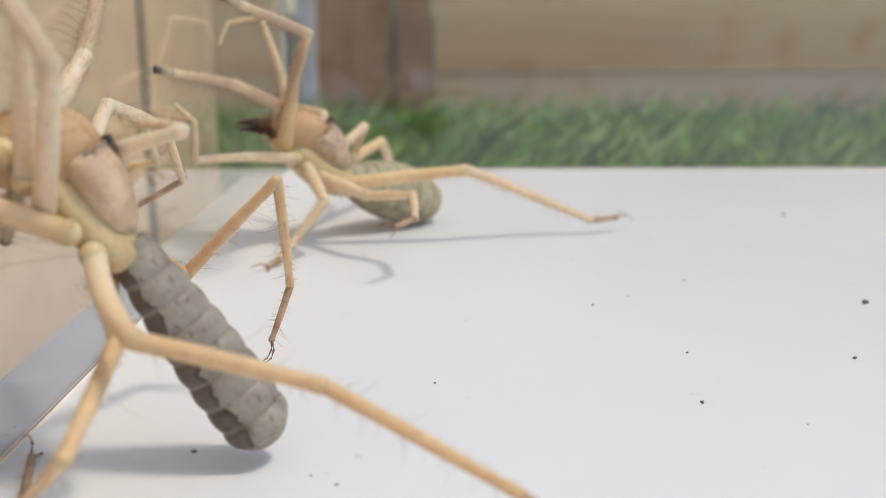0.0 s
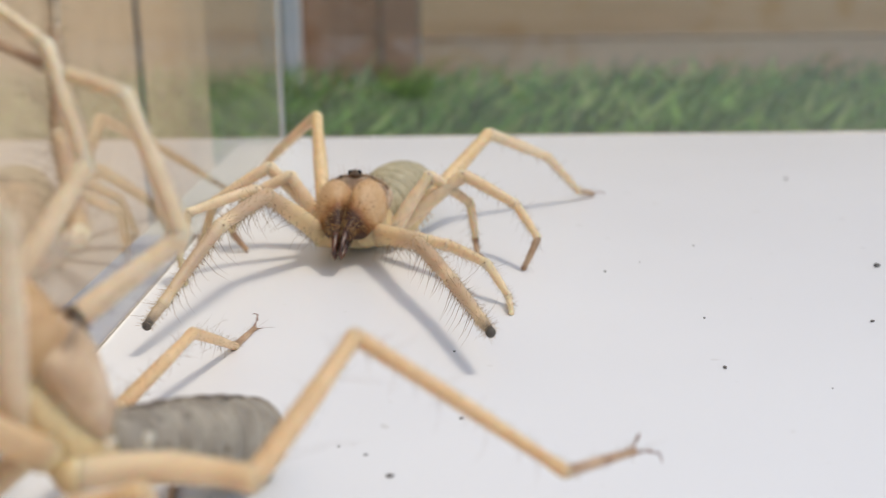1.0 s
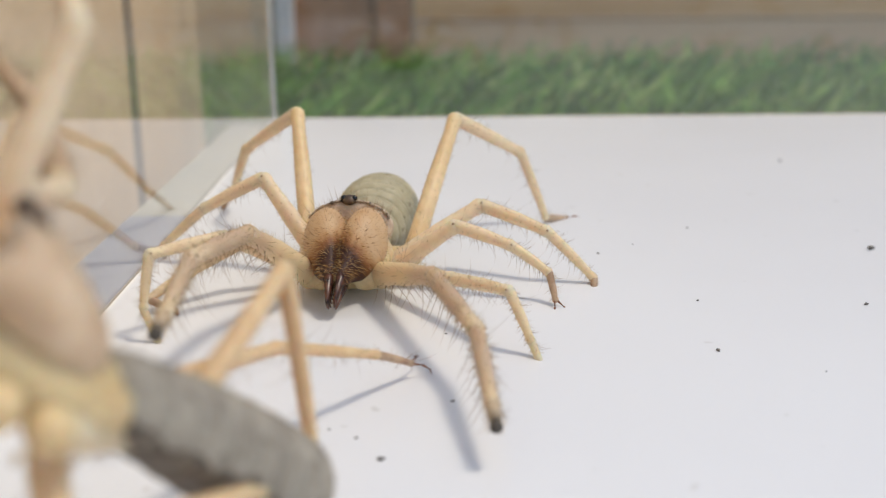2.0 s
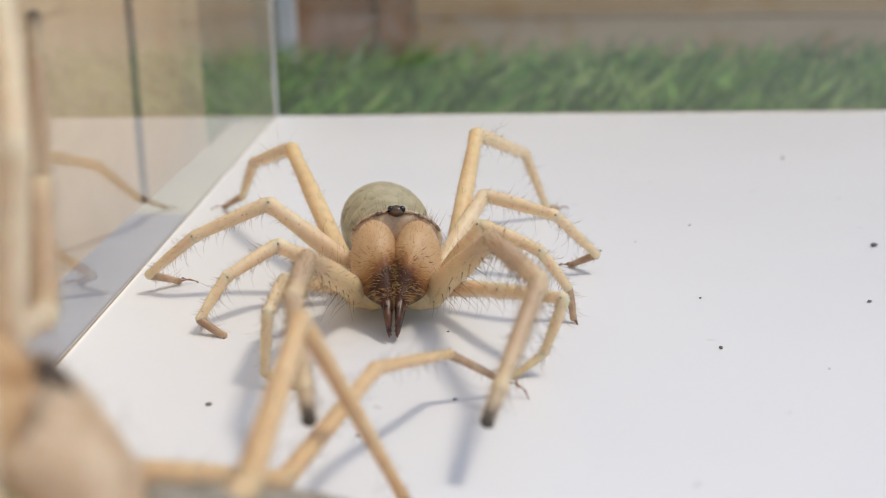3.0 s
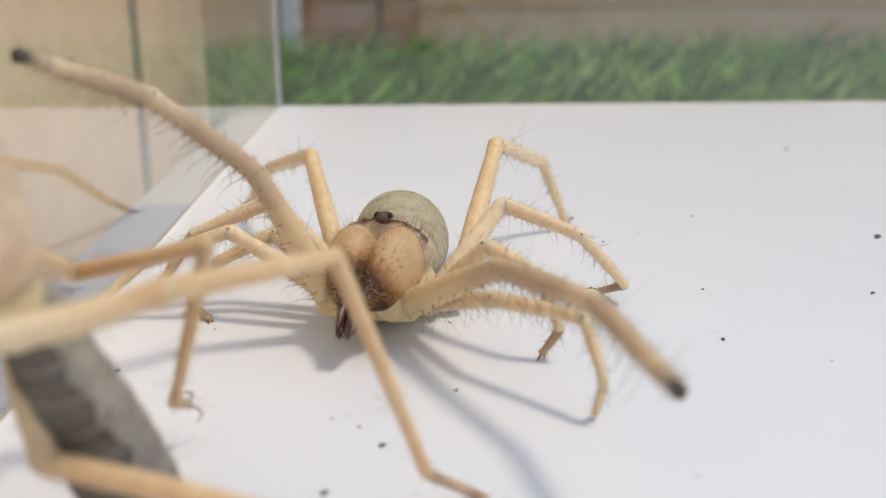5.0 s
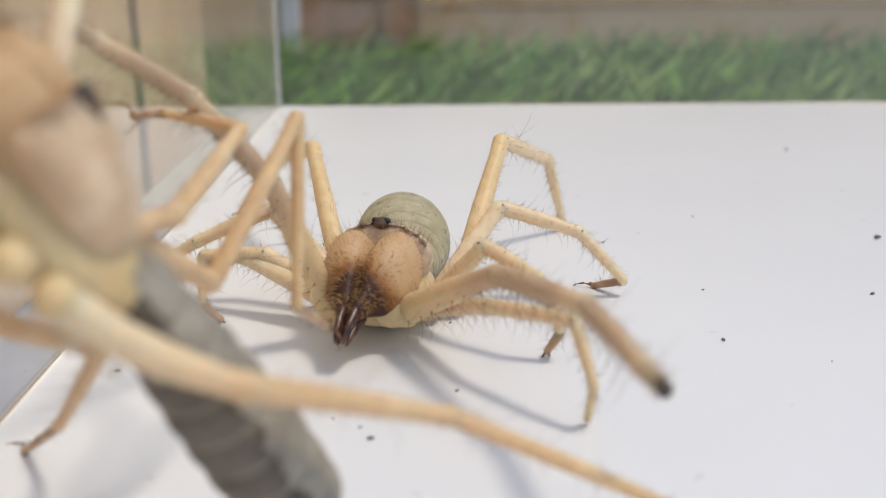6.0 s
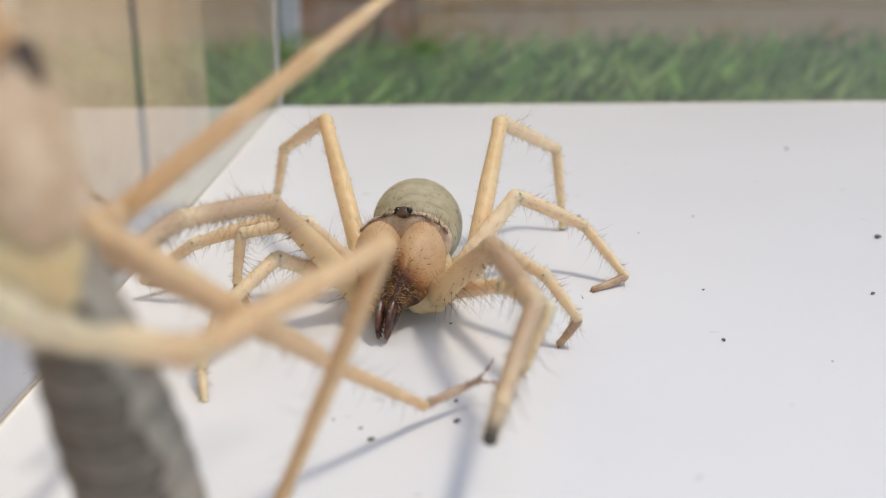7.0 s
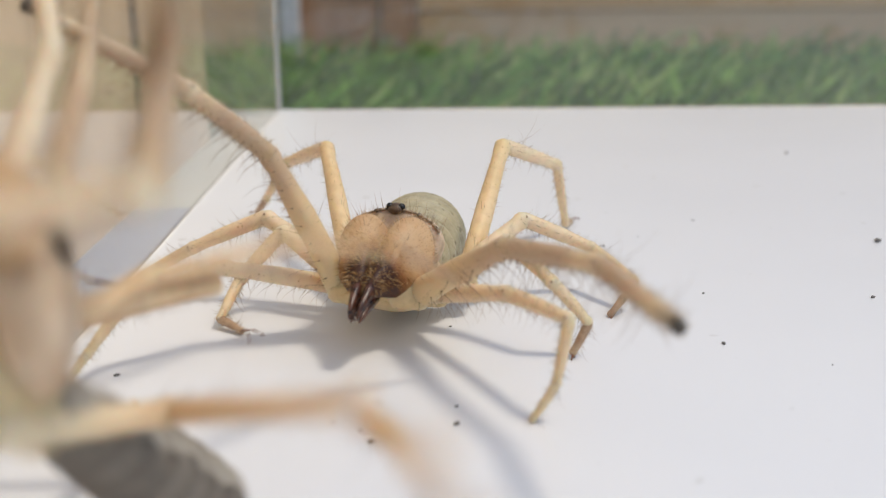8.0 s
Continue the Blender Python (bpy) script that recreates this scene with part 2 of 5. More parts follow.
def cone(bm, a, b, radius, sides=3, bend=None, steps=1):
    """A tapering bristle from a to b, bowed sideways by bend."""
    a, b = Vector(a), Vector(b)
    d = (b - a).normalized()
    u = d.orthogonal().normalized()
    v = d.cross(u)
    prev = None
    for i in range(steps):
        f = i / steps
        c = a.lerp(b, f) + (bend * (4 * f * (1 - f)) if bend else Vector())
        r = radius * (1 - 0.75 * f)
        row = [bm.verts.new(c + r * (math.cos(2 * math.pi * k / sides) * u + math.sin(2 * math.pi * k / sides) * v)) for k in range(sides)]
        if prev:
            for k in range(sides):
                bm.faces.new((prev[k], prev[(k + 1) % sides], row[(k + 1) % sides], row[k]))
        prev = row
    tip = bm.verts.new(b)
    for k in range(sides):
        bm.faces.new((prev[k], prev[(k + 1) % sides], tip))


def box(bm, x0, x1, y0, y1, z0, z1, bevel=0.0):
    r = bmesh.ops.create_cube(bm, size=1.0)
    for v in r["verts"]:
        v.co = Vector((x0 + (v.co.x + 0.5) * (x1 - x0), y0 + (v.co.y + 0.5) * (y1 - y0), z0 + (v.co.z + 0.5) * (z1 - z0)))
    if bevel:
        es = list({e for v in r["verts"] for e in v.link_edges})
        bmesh.ops.bevel(bm, geom=es, offset=bevel, segments=2, affect="EDGES", profile=0.5)
    return bm


def boxed(name, mat, *dims, bevel=0.0):
    return new(name, mesh_of(box(bmesh.new(), *dims, bevel=bevel), name, mat, smooth=False))


# ---- the enclosure and its surroundings ----
def setting():
    ground = boxed("ground", EARTH, -6, 6, -6, 8, -0.10, -0.062)
    tagged(ground, "dark earth under the turf and the board", "ground", kind="structure")
    floor = boxed("floor", BOARD, GLASS_X - 0.003, 0.42, -0.16, BACK_Y, -0.012, 0.0, bevel=0.0008)
    tagged(floor, "smooth white board floor with scattered grit", "floor", kind="structure")
    base = boxed("floor_base", BOARD, GLASS_X + 0.02, 0.40, -0.14, BACK_Y - 0.02, -0.062, -0.0125)
    tagged(base, "white block that carries the board", "plinth", kind="structure")
    strip = boxed("trim", STRIP, GLASS_X - 0.016, GLASS_X - 0.0035, -0.16, 0.212, -0.0125, -0.0015, bevel=0.0006)
    tagged(strip, "plastic strip along the foot of the glass, blue-grey shade painted in", "trim", kind="structure")
    # added piece whose pale colour stands for the board mirrored in the glass
    pale = boxed("trim_end", REFLECTION_STRIP, GLASS_X - 0.016, GLASS_X - 0.0035, 0.2125, BACK_Y, -0.0125, -0.0016, bevel=0.0006)
    tagged(pale, "far end of the strip by the glass, pale board reflection painted in", "trim", kind="structure")
    glass = boxed("window_1", GLASS, GLASS_X - 0.0024, GLASS_X, -0.16, BACK_Y - 0.0047, 0.0003, 0.16, bevel=0.0002)
    glass.visible_shadow = False
    tagged(glass, "clear acrylic side pane of the enclosure", "glass pane", kind="structure")
    edge = boxed("trim_edge", FROST, GLASS_X - 0.0030, GLASS_X + 0.0005, BACK_Y - 0.0045, BACK_Y - 0.0004, 0.0003, 0.16, bevel=0.0003)
    tagged(edge, "bright bonded corner edge between the acrylic panes", "pane edge", kind="structure")
    # the film on this pane paints a pale haze over the backdrop
    pane = boxed("window_2", GLASS_HAZED, GLASS_X + 0.0006, 0.42, BACK_Y - 0.0028, BACK_Y - 0.0006, 0.0003, 0.16, bevel=0.0002)
    pane.visible_shadow = False
    tagged(pane, "clear acrylic back pane of the enclosure with dust and painted haze", "glass pane", kind="structure")
    # fibreboard screen outside the side pane, in two boards with a gap
    for y0, y1 in ((-0.30, 0.2708), (0.2800, 0.356)):
        w = boxed("wall_west", TAN, -0.095, -0.077, y0, y1, -0.0620, 0.30, bevel=0.0006)
        tagged(w, "upright tan fibreboard panel beside the glass", "panel", kind="structure")
    # filler strip added in the gap, its dark colour standing for shade
    seam = boxed("trim_seam", GAP_SHADE, -0.0945, -0.0775, 0.2710, 0.2798, -0.0620, 0.30)
    tagged(seam, "dark strip added as the shade in the gap between the fibreboard panels", "seam", kind="structure")
    # unseen sheet added so that no light shows through the gap
    back = boxed("wall_west_backing", EARTH, -0.110, -0.0965, -0.30, 0.34, -0.0620, 0.30)
    tagged(back, "unseen dark backing added behind the fibreboard", "backing", kind="structure")


setting()


def back_fence():
    """Planks behind the turf: a pale post, russet uprights, then long brown boards."""
    wall = new("wall_north")
    wall.location = (0, 0.80, -0.062)
    tagged(wall, "brown wooden plank wall behind the artificial turf", "plank wall", kind="structure")
    def plank(name, mat, x0, x1, z0, z1, y0=0.0, label=""):
        part(name, box(bmesh.new(), x0, x1, y0, 0.02, z0, z1, 0.0015), mat, wall, label, smooth=False)
    plank("post", LILAC, -0.110, -0.0970, 0, 0.40, -0.010, "pale lilac painted post")
    plank("plank", RUSSET, -0.0965, -0.040, 0, 0.40)
    plank("plank", RUSSET, -0.0385, -0.012, 0, 0.40, -0.003)
    plank("plank", BROWN, -0.0105, 0.9, 0.0605, 0.40, -0.003)
    plank("plank", BROWN, -0.0105, 0.9, 0.0, 0.060)
    plank("plank", BROWN, -0.9, -0.1335, 0.0, 0.40)


back_fence()


def turf():
    rnd = random.Random(4)
    bm_v, bm_f = [], []
    for i in range(11000):
        x, y = rnd.uniform(-0.42, 0.42), BACK_Y + 0.012 + (0.44) * rnd.random() ** 1.2
        if x < -0.07 and y < 0.36:
            continue
        h, w = rnd.uniform(0.030, 0.062) * (1.35 if i % 800 == 0 else 1.0), rnd.uniform(0.0012, 0.0026)
        lean = rnd.gauss(0.55, 0.45)
        back = rnd.gauss(0.0, 0.4)
        ang = rnd.uniform(-0.9, 0.9)
        wx, wy = w * math.cos(ang), w * math.sin(ang)
        n = len(bm_v)
        for f, k in ((0.0, 1.0), (0.5, 0.9), (1.0, 0.15)):
            px, py, pz = x + lean * h * f * f, y + back * h * f * f, -0.062 + h * f * (1 - 0.18 * f)
            bm_v += [(px - wx * k, py - wy * k, pz), (px + wx * k, py + wy * k, pz)]
        bm_f += [(n, n + 1, n + 3, n + 2), (n + 2, n + 3, n + 5, n + 4)]
    me = bpy.data.meshes.new("grass")
    me.from_pydata(bm_v, [], bm_f)
    me.materials.append(TURF)
    tagged(new("grass", me), "green artificial turf behind the board", "grass", kind="stuff")


turf()


def crumb(x, y, r):
    rnd = random.Random(round(x * 1e5))
    bm = bmesh.new()
    bmesh.ops.create_icosphere(bm, subdivisions=2, radius=1.0)
    for v in bm.verts:
        v.co *= 1 + 0.45 * noise.noise(v.co * 1.7 + Vector((x * 900, y * 900, 0)))
        v.co = Vector((v.co.x * r * 1.25, v.co.y * r * 0.8, v.co.z * r * 0.6))
    low = min(v.co.z for v in bm.verts)
    for v in bm.verts:
        v.co.z -= low
    ob = new("grit_crumb", mesh_of(bm, "grit_crumb", GRIT))
    ob.matrix_basis = pose(x, y, -0.00003, 0, 0, rnd.uniform(0, 180))
    return tagged(ob, "tiny dark grit crumb on the white board", "crumb", "crumbs on the board")


for place in (
        (0.0760, 0.1770, 0.00053),
        (0.0636, 0.1478, 0.00031),
        (0.0372, 0.1300, 0.00029),
        (0.0395, 0.1504, 0.00021),
        (0.0850, 0.2549, 0.00037),
        (0.0019, 0.1373, 0.00017),
        (0.0478, 0.1926, 0.00019),
        (-0.0114, 0.1077, 0.00014),
        (-0.0083, 0.1055, 0.00019),
        (0.0286, 0.1759, 0.00021),
        (0.0487, 0.1227, 0.00012),
        (-0.0519, 0.1215, 0.00025),
        (0.0356, 0.1815, 0.00014),
):
    crumb(*place)


# ---- the camel spiders ----
ROOTS = {"P": (4.6, 4, -4), "L1": (5.2, 1, -4), "L2": (5.4, -2, -4), "L3": (5, -5, -3.5), "L4": (4.4, -8, -3)}
# radii at the joints, root to tip
GIRTH = {"P": (1.7, 1.06, 0.90, 0.68, 0.55), "L1": (1.15, 0.85, 0.66, 0.48, 0.34), "L2": (1.3, 0.92, 0.72, 0.54, 0.40),
         "L3": (1.4, 0.98, 0.76, 0.56, 0.40), "L4": (1.45, 1.06, 0.82, 0.58, 0.42)}
SEGMENTS = ("femur", "tibia", "metatarsus", "tarsus")


def segment_mesh(name, length, r0, r1, mat, bulge=0.06, bow=0.0):
    l = length
    mid = (r0 + r1) / 2
    rings = [(-0.75 * r0, 0.3 * r0), (-0.5 * r0, 0.72 * r0), (0, r0), (0.10 * l, 0.97 * r0), (0.28 * l, mid * (1 + bulge)), (0.55 * l, mid * (1 + bulge * 0.6)),
             (0.80 * l, mid * 0.4 + r1 * 0.56), (0.90 * l, r1 * 0.99), (0.965 * l, r1 * 1.13), (l + 0.1 * r1, r1 * 1.10), (l + 0.5 * r1, 0.8 * r1), (l + 0.75 * r1, 0.3 * r1)]
    bm = loft(bmesh.new(), [(s * MM, 0, (0.12 * mid + bow) * MM * math.sin(math.pi * min(max(s / l, 0), 1)), r * MM * 0.94, r * MM) for s, r in rings], 14)
    return mesh_of(bm, name, mat)


def setae_mesh(name, length, r0, r1, count, long, seed, mat, spines=0, longest=2.6, stout=False, bow=0.0):
    """Fine bristles all round, a few long feelers above and, where asked, a double row of long spines below."""
    rnd = random.Random(seed)
    bm = bmesh.new()
    for i in range(count + spines):
        f = rnd.uniform(0.04, 0.97)
        a, reach, thick = rnd.uniform(0, 2 * math.pi), long * rnd.uniform(0.3, 1.0), 0.023
        if i < 3:
            a, reach, thick = math.pi / 2 + rnd.uniform(-0.9, 0.9), long * longest * rnd.uniform(0.6, 1.0), 0.026
        elif i >= count:
            f = (i - count + 0.5) / spines * 0.9 + 0.04
            a, reach, thick = -math.pi / 2 + (0.5 if i % 2 else -0.5) + rnd.gauss(0, 0.12), long * rnd.uniform(1.5, 2.7), 0.042 if stout else 0.024
        r = r0 + (r1 - r0) * f
        out = Vector((rnd.uniform(0.1, 0.6), math.cos(a), math.sin(a))).normalized()
        at = Vector((f * length, 0.9 * r * math.cos(a), 0.95 * r * math.sin(a) + bow * math.sin(math.pi * f)))
        cone(bm, at * MM, (at + out * reach) * MM, thick * MM, 3, Vector((0.10 * reach * MM, 0, 0)), 2)
        if stout and i >= count:
            cone(bm, (at - out * 0.1) * MM, (at + out * 0.5) * MM, 0.13 * MM, 5)
    return mesh_of(bm, name, mat)


def fuzz_mesh(name, length, r0, r1, count, long, seed):
    """Dense short pale down all round a limb piece."""
    rnd = random.Random(seed)
    bm = bmesh.new()
    for i in range(count):
        f, a = rnd.uniform(0.0, 1.0), rnd.uniform(0, 2 * math.pi)
        r = r0 + (r1 - r0) * f
        at = Vector((f * length, 0.92 * r * math.cos(a), 0.96 * r * math.sin(a)))
        out = Vector((rnd.uniform(0.0, 0.9), math.cos(a), math.sin(a))).normalized()
        cone(bm, at * MM, (at + out * long * rnd.uniform(0.5, 1.2)) * MM, 0.021 * MM, 3)
    return mesh_of(bm, name, FUZZ)


def claw_mesh(name, length, r):
    bm = bmesh.new()
    for s in (-1, 1):
        pts = [Vector((length - 0.2, s * 0.25 * r, 0)), Vector((length + 1.1, s * 0.75, 0.60)), Vector((length + 2.3, s * 1.25, 0.55)), Vector((length + 3.1, s * 1.6, 0.0)), Vector((length + 3.4, s * 1.75, -0.6))]
        for i, (a, b) in enumerate(zip(pts, pts[1:])):
            cone(bm, a * MM, (b + (b - a) * 0.25) * MM, (0.22, 0.18, 0.14, 0.09)[i] * MM, 6)
    return mesh_of(bm, name, CLAW)


BULB_ROWS = [(-1.0, 2.5, 0.6, 1.5, 2.4), (-0.4, 2.62, 0.65, 2.15, 3.3), (0.5, 2.72, 0.4, 2.65, 3.85), (1.8, 2.8, 0.3, 2.98, 4.3), (3.5, 2.78, -0.05, 3.06, 4.45), (5.0, 2.55, -0.55, 2.80, 4.15),
             (6.3, 2.18, -1.2, 2.32, 3.5), (7.4, 1.75, -1.85, 1.78, 2.85), (8.3, 1.35, -2.65, 1.32, 2.1), (9.1, 1.05, -3.35, 0.98, 1.5), (10.0, 0.85, -4.0, 0.72, 1.05), (10.7, 0.74, -4.5, 0.40, 0.55)]


def bulb_at(side, y, a):
    """A place on one chelicera and the way out of it, by how far forward and how far round."""
    i = max(k for k in range(len(BULB_ROWS) - 1) if BULB_ROWS[k][0] <= y)
    p, q = BULB_ROWS[i], BULB_ROWS[i + 1]
    f = (y - p[0]) / (q[0] - p[0])
    x, z, rx, rz = (p[c] + (q[c] - p[c]) * f for c in (1, 2, 3, 4))
    taper = (p[3] - q[3]) / (q[0] - p[0])
    at = Vector((side * 0.94 * x + 0.95 * rx * math.cos(a), y, z + rz * math.sin(a)))
    return at, Vector((math.cos(a) / rx, 0.5 * taper, math.sin(a) / rz)).normalized()


def racket_mesh():
    """A short stalk that widens into a thin fan."""
    rows = ((0.3, 0.08, 0.08), (-0.4, 0.10, 0.08), (-0.7, 0.20, 0.07), (-1.0, 0.42, 0.06), (-1.3, 0.50, 0.05), (-1.45, 0.38, 0.03))
    bm = loft(bmesh.new(), [(z * MM, 0, 0, a * MM, b * MM) for z, a, b in rows], 10)
    bm.transform(Matrix.Rotation(-math.pi / 2, 4, "Y"))
    return mesh_of(bm, "malleolus", CREAM_LEG)


def bulb_mesh(side, u):
    """One swollen chelicera, a globe drawn out to a short snout."""
    bm = loft(bmesh.new(), [(y * u * MM, side * 0.94 * x * u * MM, z * u * MM, 0.95 * a * u * MM, b * u * MM) for y, x, z, a, b in BULB_ROWS], 28, "Y")
    return mesh_of(bm, "chelicera", BULB)


def finger_mesh(side, u, pts, radii):
    bm = bmesh.new()
    prev = None
    pts = [Vector((side * p[0], p[1], p[2])) * u * MM for p in pts]
    for i, p in enumerate(pts):
        d = (pts[min(i + 1, len(pts) - 1)] - pts[max(i - 1, 0)]).normalized()
        a = d.cross(Vector((0, 0, 1))).normalized()
        b = a.cross(d)
        r = radii[i] * u * MM
        row = [bm.verts.new(p + r * (math.cos(k * math.pi / 5) * a + 1.25 * math.sin(k * math.pi / 5) * b)) for k in range(10)]
        if prev:
            for k in range(10):
                bm.faces.new((prev[k], prev[(k + 1) % 10], row[(k + 1) % 10], row[k]))
        else:
            bm.faces.new(row)
        prev = row
    bm.faces.new(prev)
    for k in range(4):
        f = 0.25 + 0.16 * k
        i = int(f * (len(pts) - 1))
        c = pts[i].lerp(pts[i + 1], f * (len(pts) - 1) - i)
        inward = Vector((-side * 0.5, 0.1, 0.6 if pts[0].z < -5.2 * u * MM else -0.6)).normalized()
        cone(bm, c, c + inward * (1.0 - 0.12 * k) * u * MM, 0.28 * u * MM, 5)
    return mesh_of(bm, "jaw_finger", JAW)


def bristle_patch(side, u, seed, count):
    """Stiff golden bristles that fringe the snout of one chelicera."""
    rnd = random.Random(seed)
    bm = bmesh.new()
    for i in range(count):
        y = 5.6 + 4.6 * rnd.random() ** 0.85
        a = rnd.uniform(-0.5, math.pi + 0.5)
        inner = 0.5 - 0.5 * side * math.cos(a)
        if y < 5.6 + 2.2 * (1 - inner) * rnd.random():
            continue
        at, out = bulb_at(side, y, a)
        way = (out + Vector((rnd.gauss(0, 0.25), rnd.uniform(0.2, 0.9), rnd.uniform(-0.9, 0.1)))).normalized()
        reach = rnd.uniform(0.35, 0.85) if i % 6 else rnd.uniform(0.9, 1.6)
        cone(bm, (at - 0.05 * out) * u * MM, (at + way * reach) * u * MM, 0.036 * u * MM, 3, Vector((0, 0, -0.04 * reach * u * MM)), 2)
    return mesh_of(bm, "bristles", GOLD)


def hair_patch(side, u, seed, count):
    """Fine dark hairs over the whole of one chelicera, the longest on its crown."""
    rnd = random.Random(seed)
    bm = bmesh.new()
    for i in range(count):
        y = rnd.uniform(0.2, 8.0)
        a = rnd.uniform(-0.6, math.pi + 0.6)
        at, out = bulb_at(side, y, a)
        way = (out + Vector((rnd.gauss(0, 0.15), rnd.uniform(0.0, 0.5), rnd.uniform(0.0, 0.5)))).normalized()
        reach = rnd.uniform(0.3, 0.75)
        if i % 14 == 0 and math.sin(a) > 0.2:
            reach = rnd.uniform(1.3, 2.6)
        cone(bm, (at - 0.05 * out) * u * MM, (at + way * reach) * u * MM, (0.011 if reach < 1 else 0.017) * u * MM, 3)
    return mesh_of(bm, "hairs", GOLD)


def abdomen_radius(f, slim):
    """Outline of the abdomen from waist to end."""
    if slim:
        end = max(1 - (max(f - 0.86, 0) / 0.14) ** 2, 0.0) ** 0.5 * 0.94 + 0.06
        return (0.60 + 0.40 * math.sin(min(f / 0.7, 1) * math.pi / 2)) * (1 - 0.04 * max(f - 0.7, 0) / 0.3) * end
    return (0.42 + 0.58 * math.sin(min(f / 0.55, 1) * math.pi / 2)) * (max(1 - max(f - 0.55, 0) ** 2 / 0.2025, 0.0) ** 0.5 * 0.92 + 0.08) * (1 - slim * 0.12 * (1 - f))


def camel_spider(u, lengths, abdomen_long, abdomen_wide, skin, membrane, rim, squash, tilt, seed, label):
    thing = new("camel_spider")
    tagged(thing, label, "camel spider", "camel spiders in the enclosure")
    k = u * MM
    slim = 1.0 if abdomen_wide < 5 else 0.0
    roots = ROOTS if slim else {**ROOTS, "L4": (7.2, -7.6, -2.6)}
    # body under the shield, with the leg roots
    bm = loft(bmesh.new(), [(y * k, 0, z * k, a * k, b * k) for y, z, a, b in ((-11.5, -1.4, 1.8, 1.6), (-10.5, -1.5, 3.2, 2.8), (-8, -2.2, 4.6, 3.6), (-5, -2.6, 5.3, 3.8), (-2, -2.7, 5.6, 3.8),
              (1, -2.8, 5.4, 3.5), (3.5, -3.0, 4.6, 2.8), (5.2, -3.2, 3.2, 1.9), (6.0, -3.3, 1.5, 1.0))], 24, "Y")
    prosoma = part("prosoma", mesh_of(bm, "prosoma", COXA), None, thing)
    bm = loft(bmesh.new(), [(y * k, 0, z * k, a * k, b * k) for y, z, a, b in ((-8.2, 0.6, 2.2, 1.3), (-7.2, 0.9, 3.6, 2.3), (-5, 1.3, 4.8, 3.1), (-2.6, 1.8, 5.5, 3.6), (-0.8, 1.9, 5.8, 3.7), (0.1, 1.8, 5.7, 3.6), (0.5, 1.6, 5.1, 3.0))], 28, "Y")
    part("head_shield", mesh_of(bm, "head_shield", PEACH_SHIELD if slim else SHIELD), None, prosoma, "glossy peach head shield" if slim else "brown mottled head shield")
    bm = bmesh.new()
    for i in range(90):
        a0, a1 = (0.12 + 0.76 * j / 90 for j in (i, i + 1))
        p, q = (Vector((5.75 * math.cos(a * math.pi), 0.25 + 0.45 * noise.noise(Vector((a * 30, 0, 0))), 1.8 + 3.66 * math.sin(a * math.pi))) for a in (a0, a1))
        cone(bm, p * k, (q + (q - p) * 2.2) * k, (0.17 + 0.24 * noise.noise(Vector((a0 * 34, 3, 0)))) * k, 6)
    part("shield_rim", mesh_of(bm, "shield_rim", rim), None, prosoma, "mottled raised rim")
    bm = loft(bmesh.new(), [(y * k, 0, z * k, a * k, b * k) for y, z, a, b in ((-1.5, 5.2, 0.5, 0.3), (-0.9, 5.4, 1.0, 0.7), (0.2, 5.5, 1.1, 0.75), (0.9, 5.4, 0.7, 0.5))], 12, "Y")
    part("eye_tubercle", mesh_of(bm, "eye_tubercle", TUBERCLE), None, prosoma, "dark eye tubercle")
    for s in (-1, 1):
        bm = bmesh.new()
        bmesh.ops.create_uvsphere(bm, u_segments=14, v_segments=9, radius=0.42 * k, matrix=Matrix.Translation((s * 0.72 * k, 0.4 * k, 5.75 * k)))
        part("eye", mesh_of(bm, "eye", EYE), None, prosoma, "shiny black eye")
    rnd = random.Random(seed)
    bm = bmesh.new()
    for i in range(110):
        x = rnd.uniform(-5.6, 5.6)
        back = rnd.uniform(-1.2, 0.5) if i % 3 else rnd.uniform(-6.5, 0)
        z = 1.7 + (3.6 + 0.09 * min(back, 0)) * math.sqrt(max(0, 1 - (x / 5.95) ** 2))
        at = Vector((x, back, z - 0.15))
        cone(bm, at * k, (at + Vector((x * 0.10, rnd.uniform(-0.4, 0.8), 1)).normalized() * (rnd.uniform(0.6, 1.6) if i % 5 else rnd.uniform(1.8, 3.0))) * k, 0.033 * k, 3)
    part("shield_bristles", mesh_of(bm, "shield_bristles", SETAE), None, prosoma, kind="stuff")
    # a slimmer animal is flatter from back to belly
    if squash < 1:
        flat = Matrix.Translation((0, 0, -2.0 * k)) @ Matrix.Diagonal((0.88, 1, squash, 1)) @ Matrix.Translation((0, 0, 2.0 * k))
        for ob in (prosoma, *prosoma.children):
            if not ob.data.get("flat"):
                ob.data.transform(flat)
                ob.data["flat"] = 1
    # coxae that carry the limbs
    for limb, (x, y, z) in roots.items():
        g = GIRTH[limb][0] * (1.05 if limb == "P" else 1.1) * (0.82 if slim else 1.0)
        for s in (-1, 1):
            a, e = Vector((s * x * 0.30, y + 0.6, z - 0.3)), Vector((s * (x + 0.9), y, z))
            bm = loft(bmesh.new(), [(f * (e - a).length * k, 0, 0, g * w * k, g * w * k) for f, w in ((-0.05, 0.4), (0.1, 0.9), (0.35, 1.05), (0.62, 1.0), (0.82, 1.04), (0.95, 0.95), (1.06, 0.6), (1.12, 0.25))], 14)
            coxa = part("coxa", mesh_of(bm, "coxa", COXA), None, thing)
            coxa.matrix_basis = Matrix.Translation(a * k) @ (e - a).to_track_quat("X", "Z").to_matrix().to_4x4()
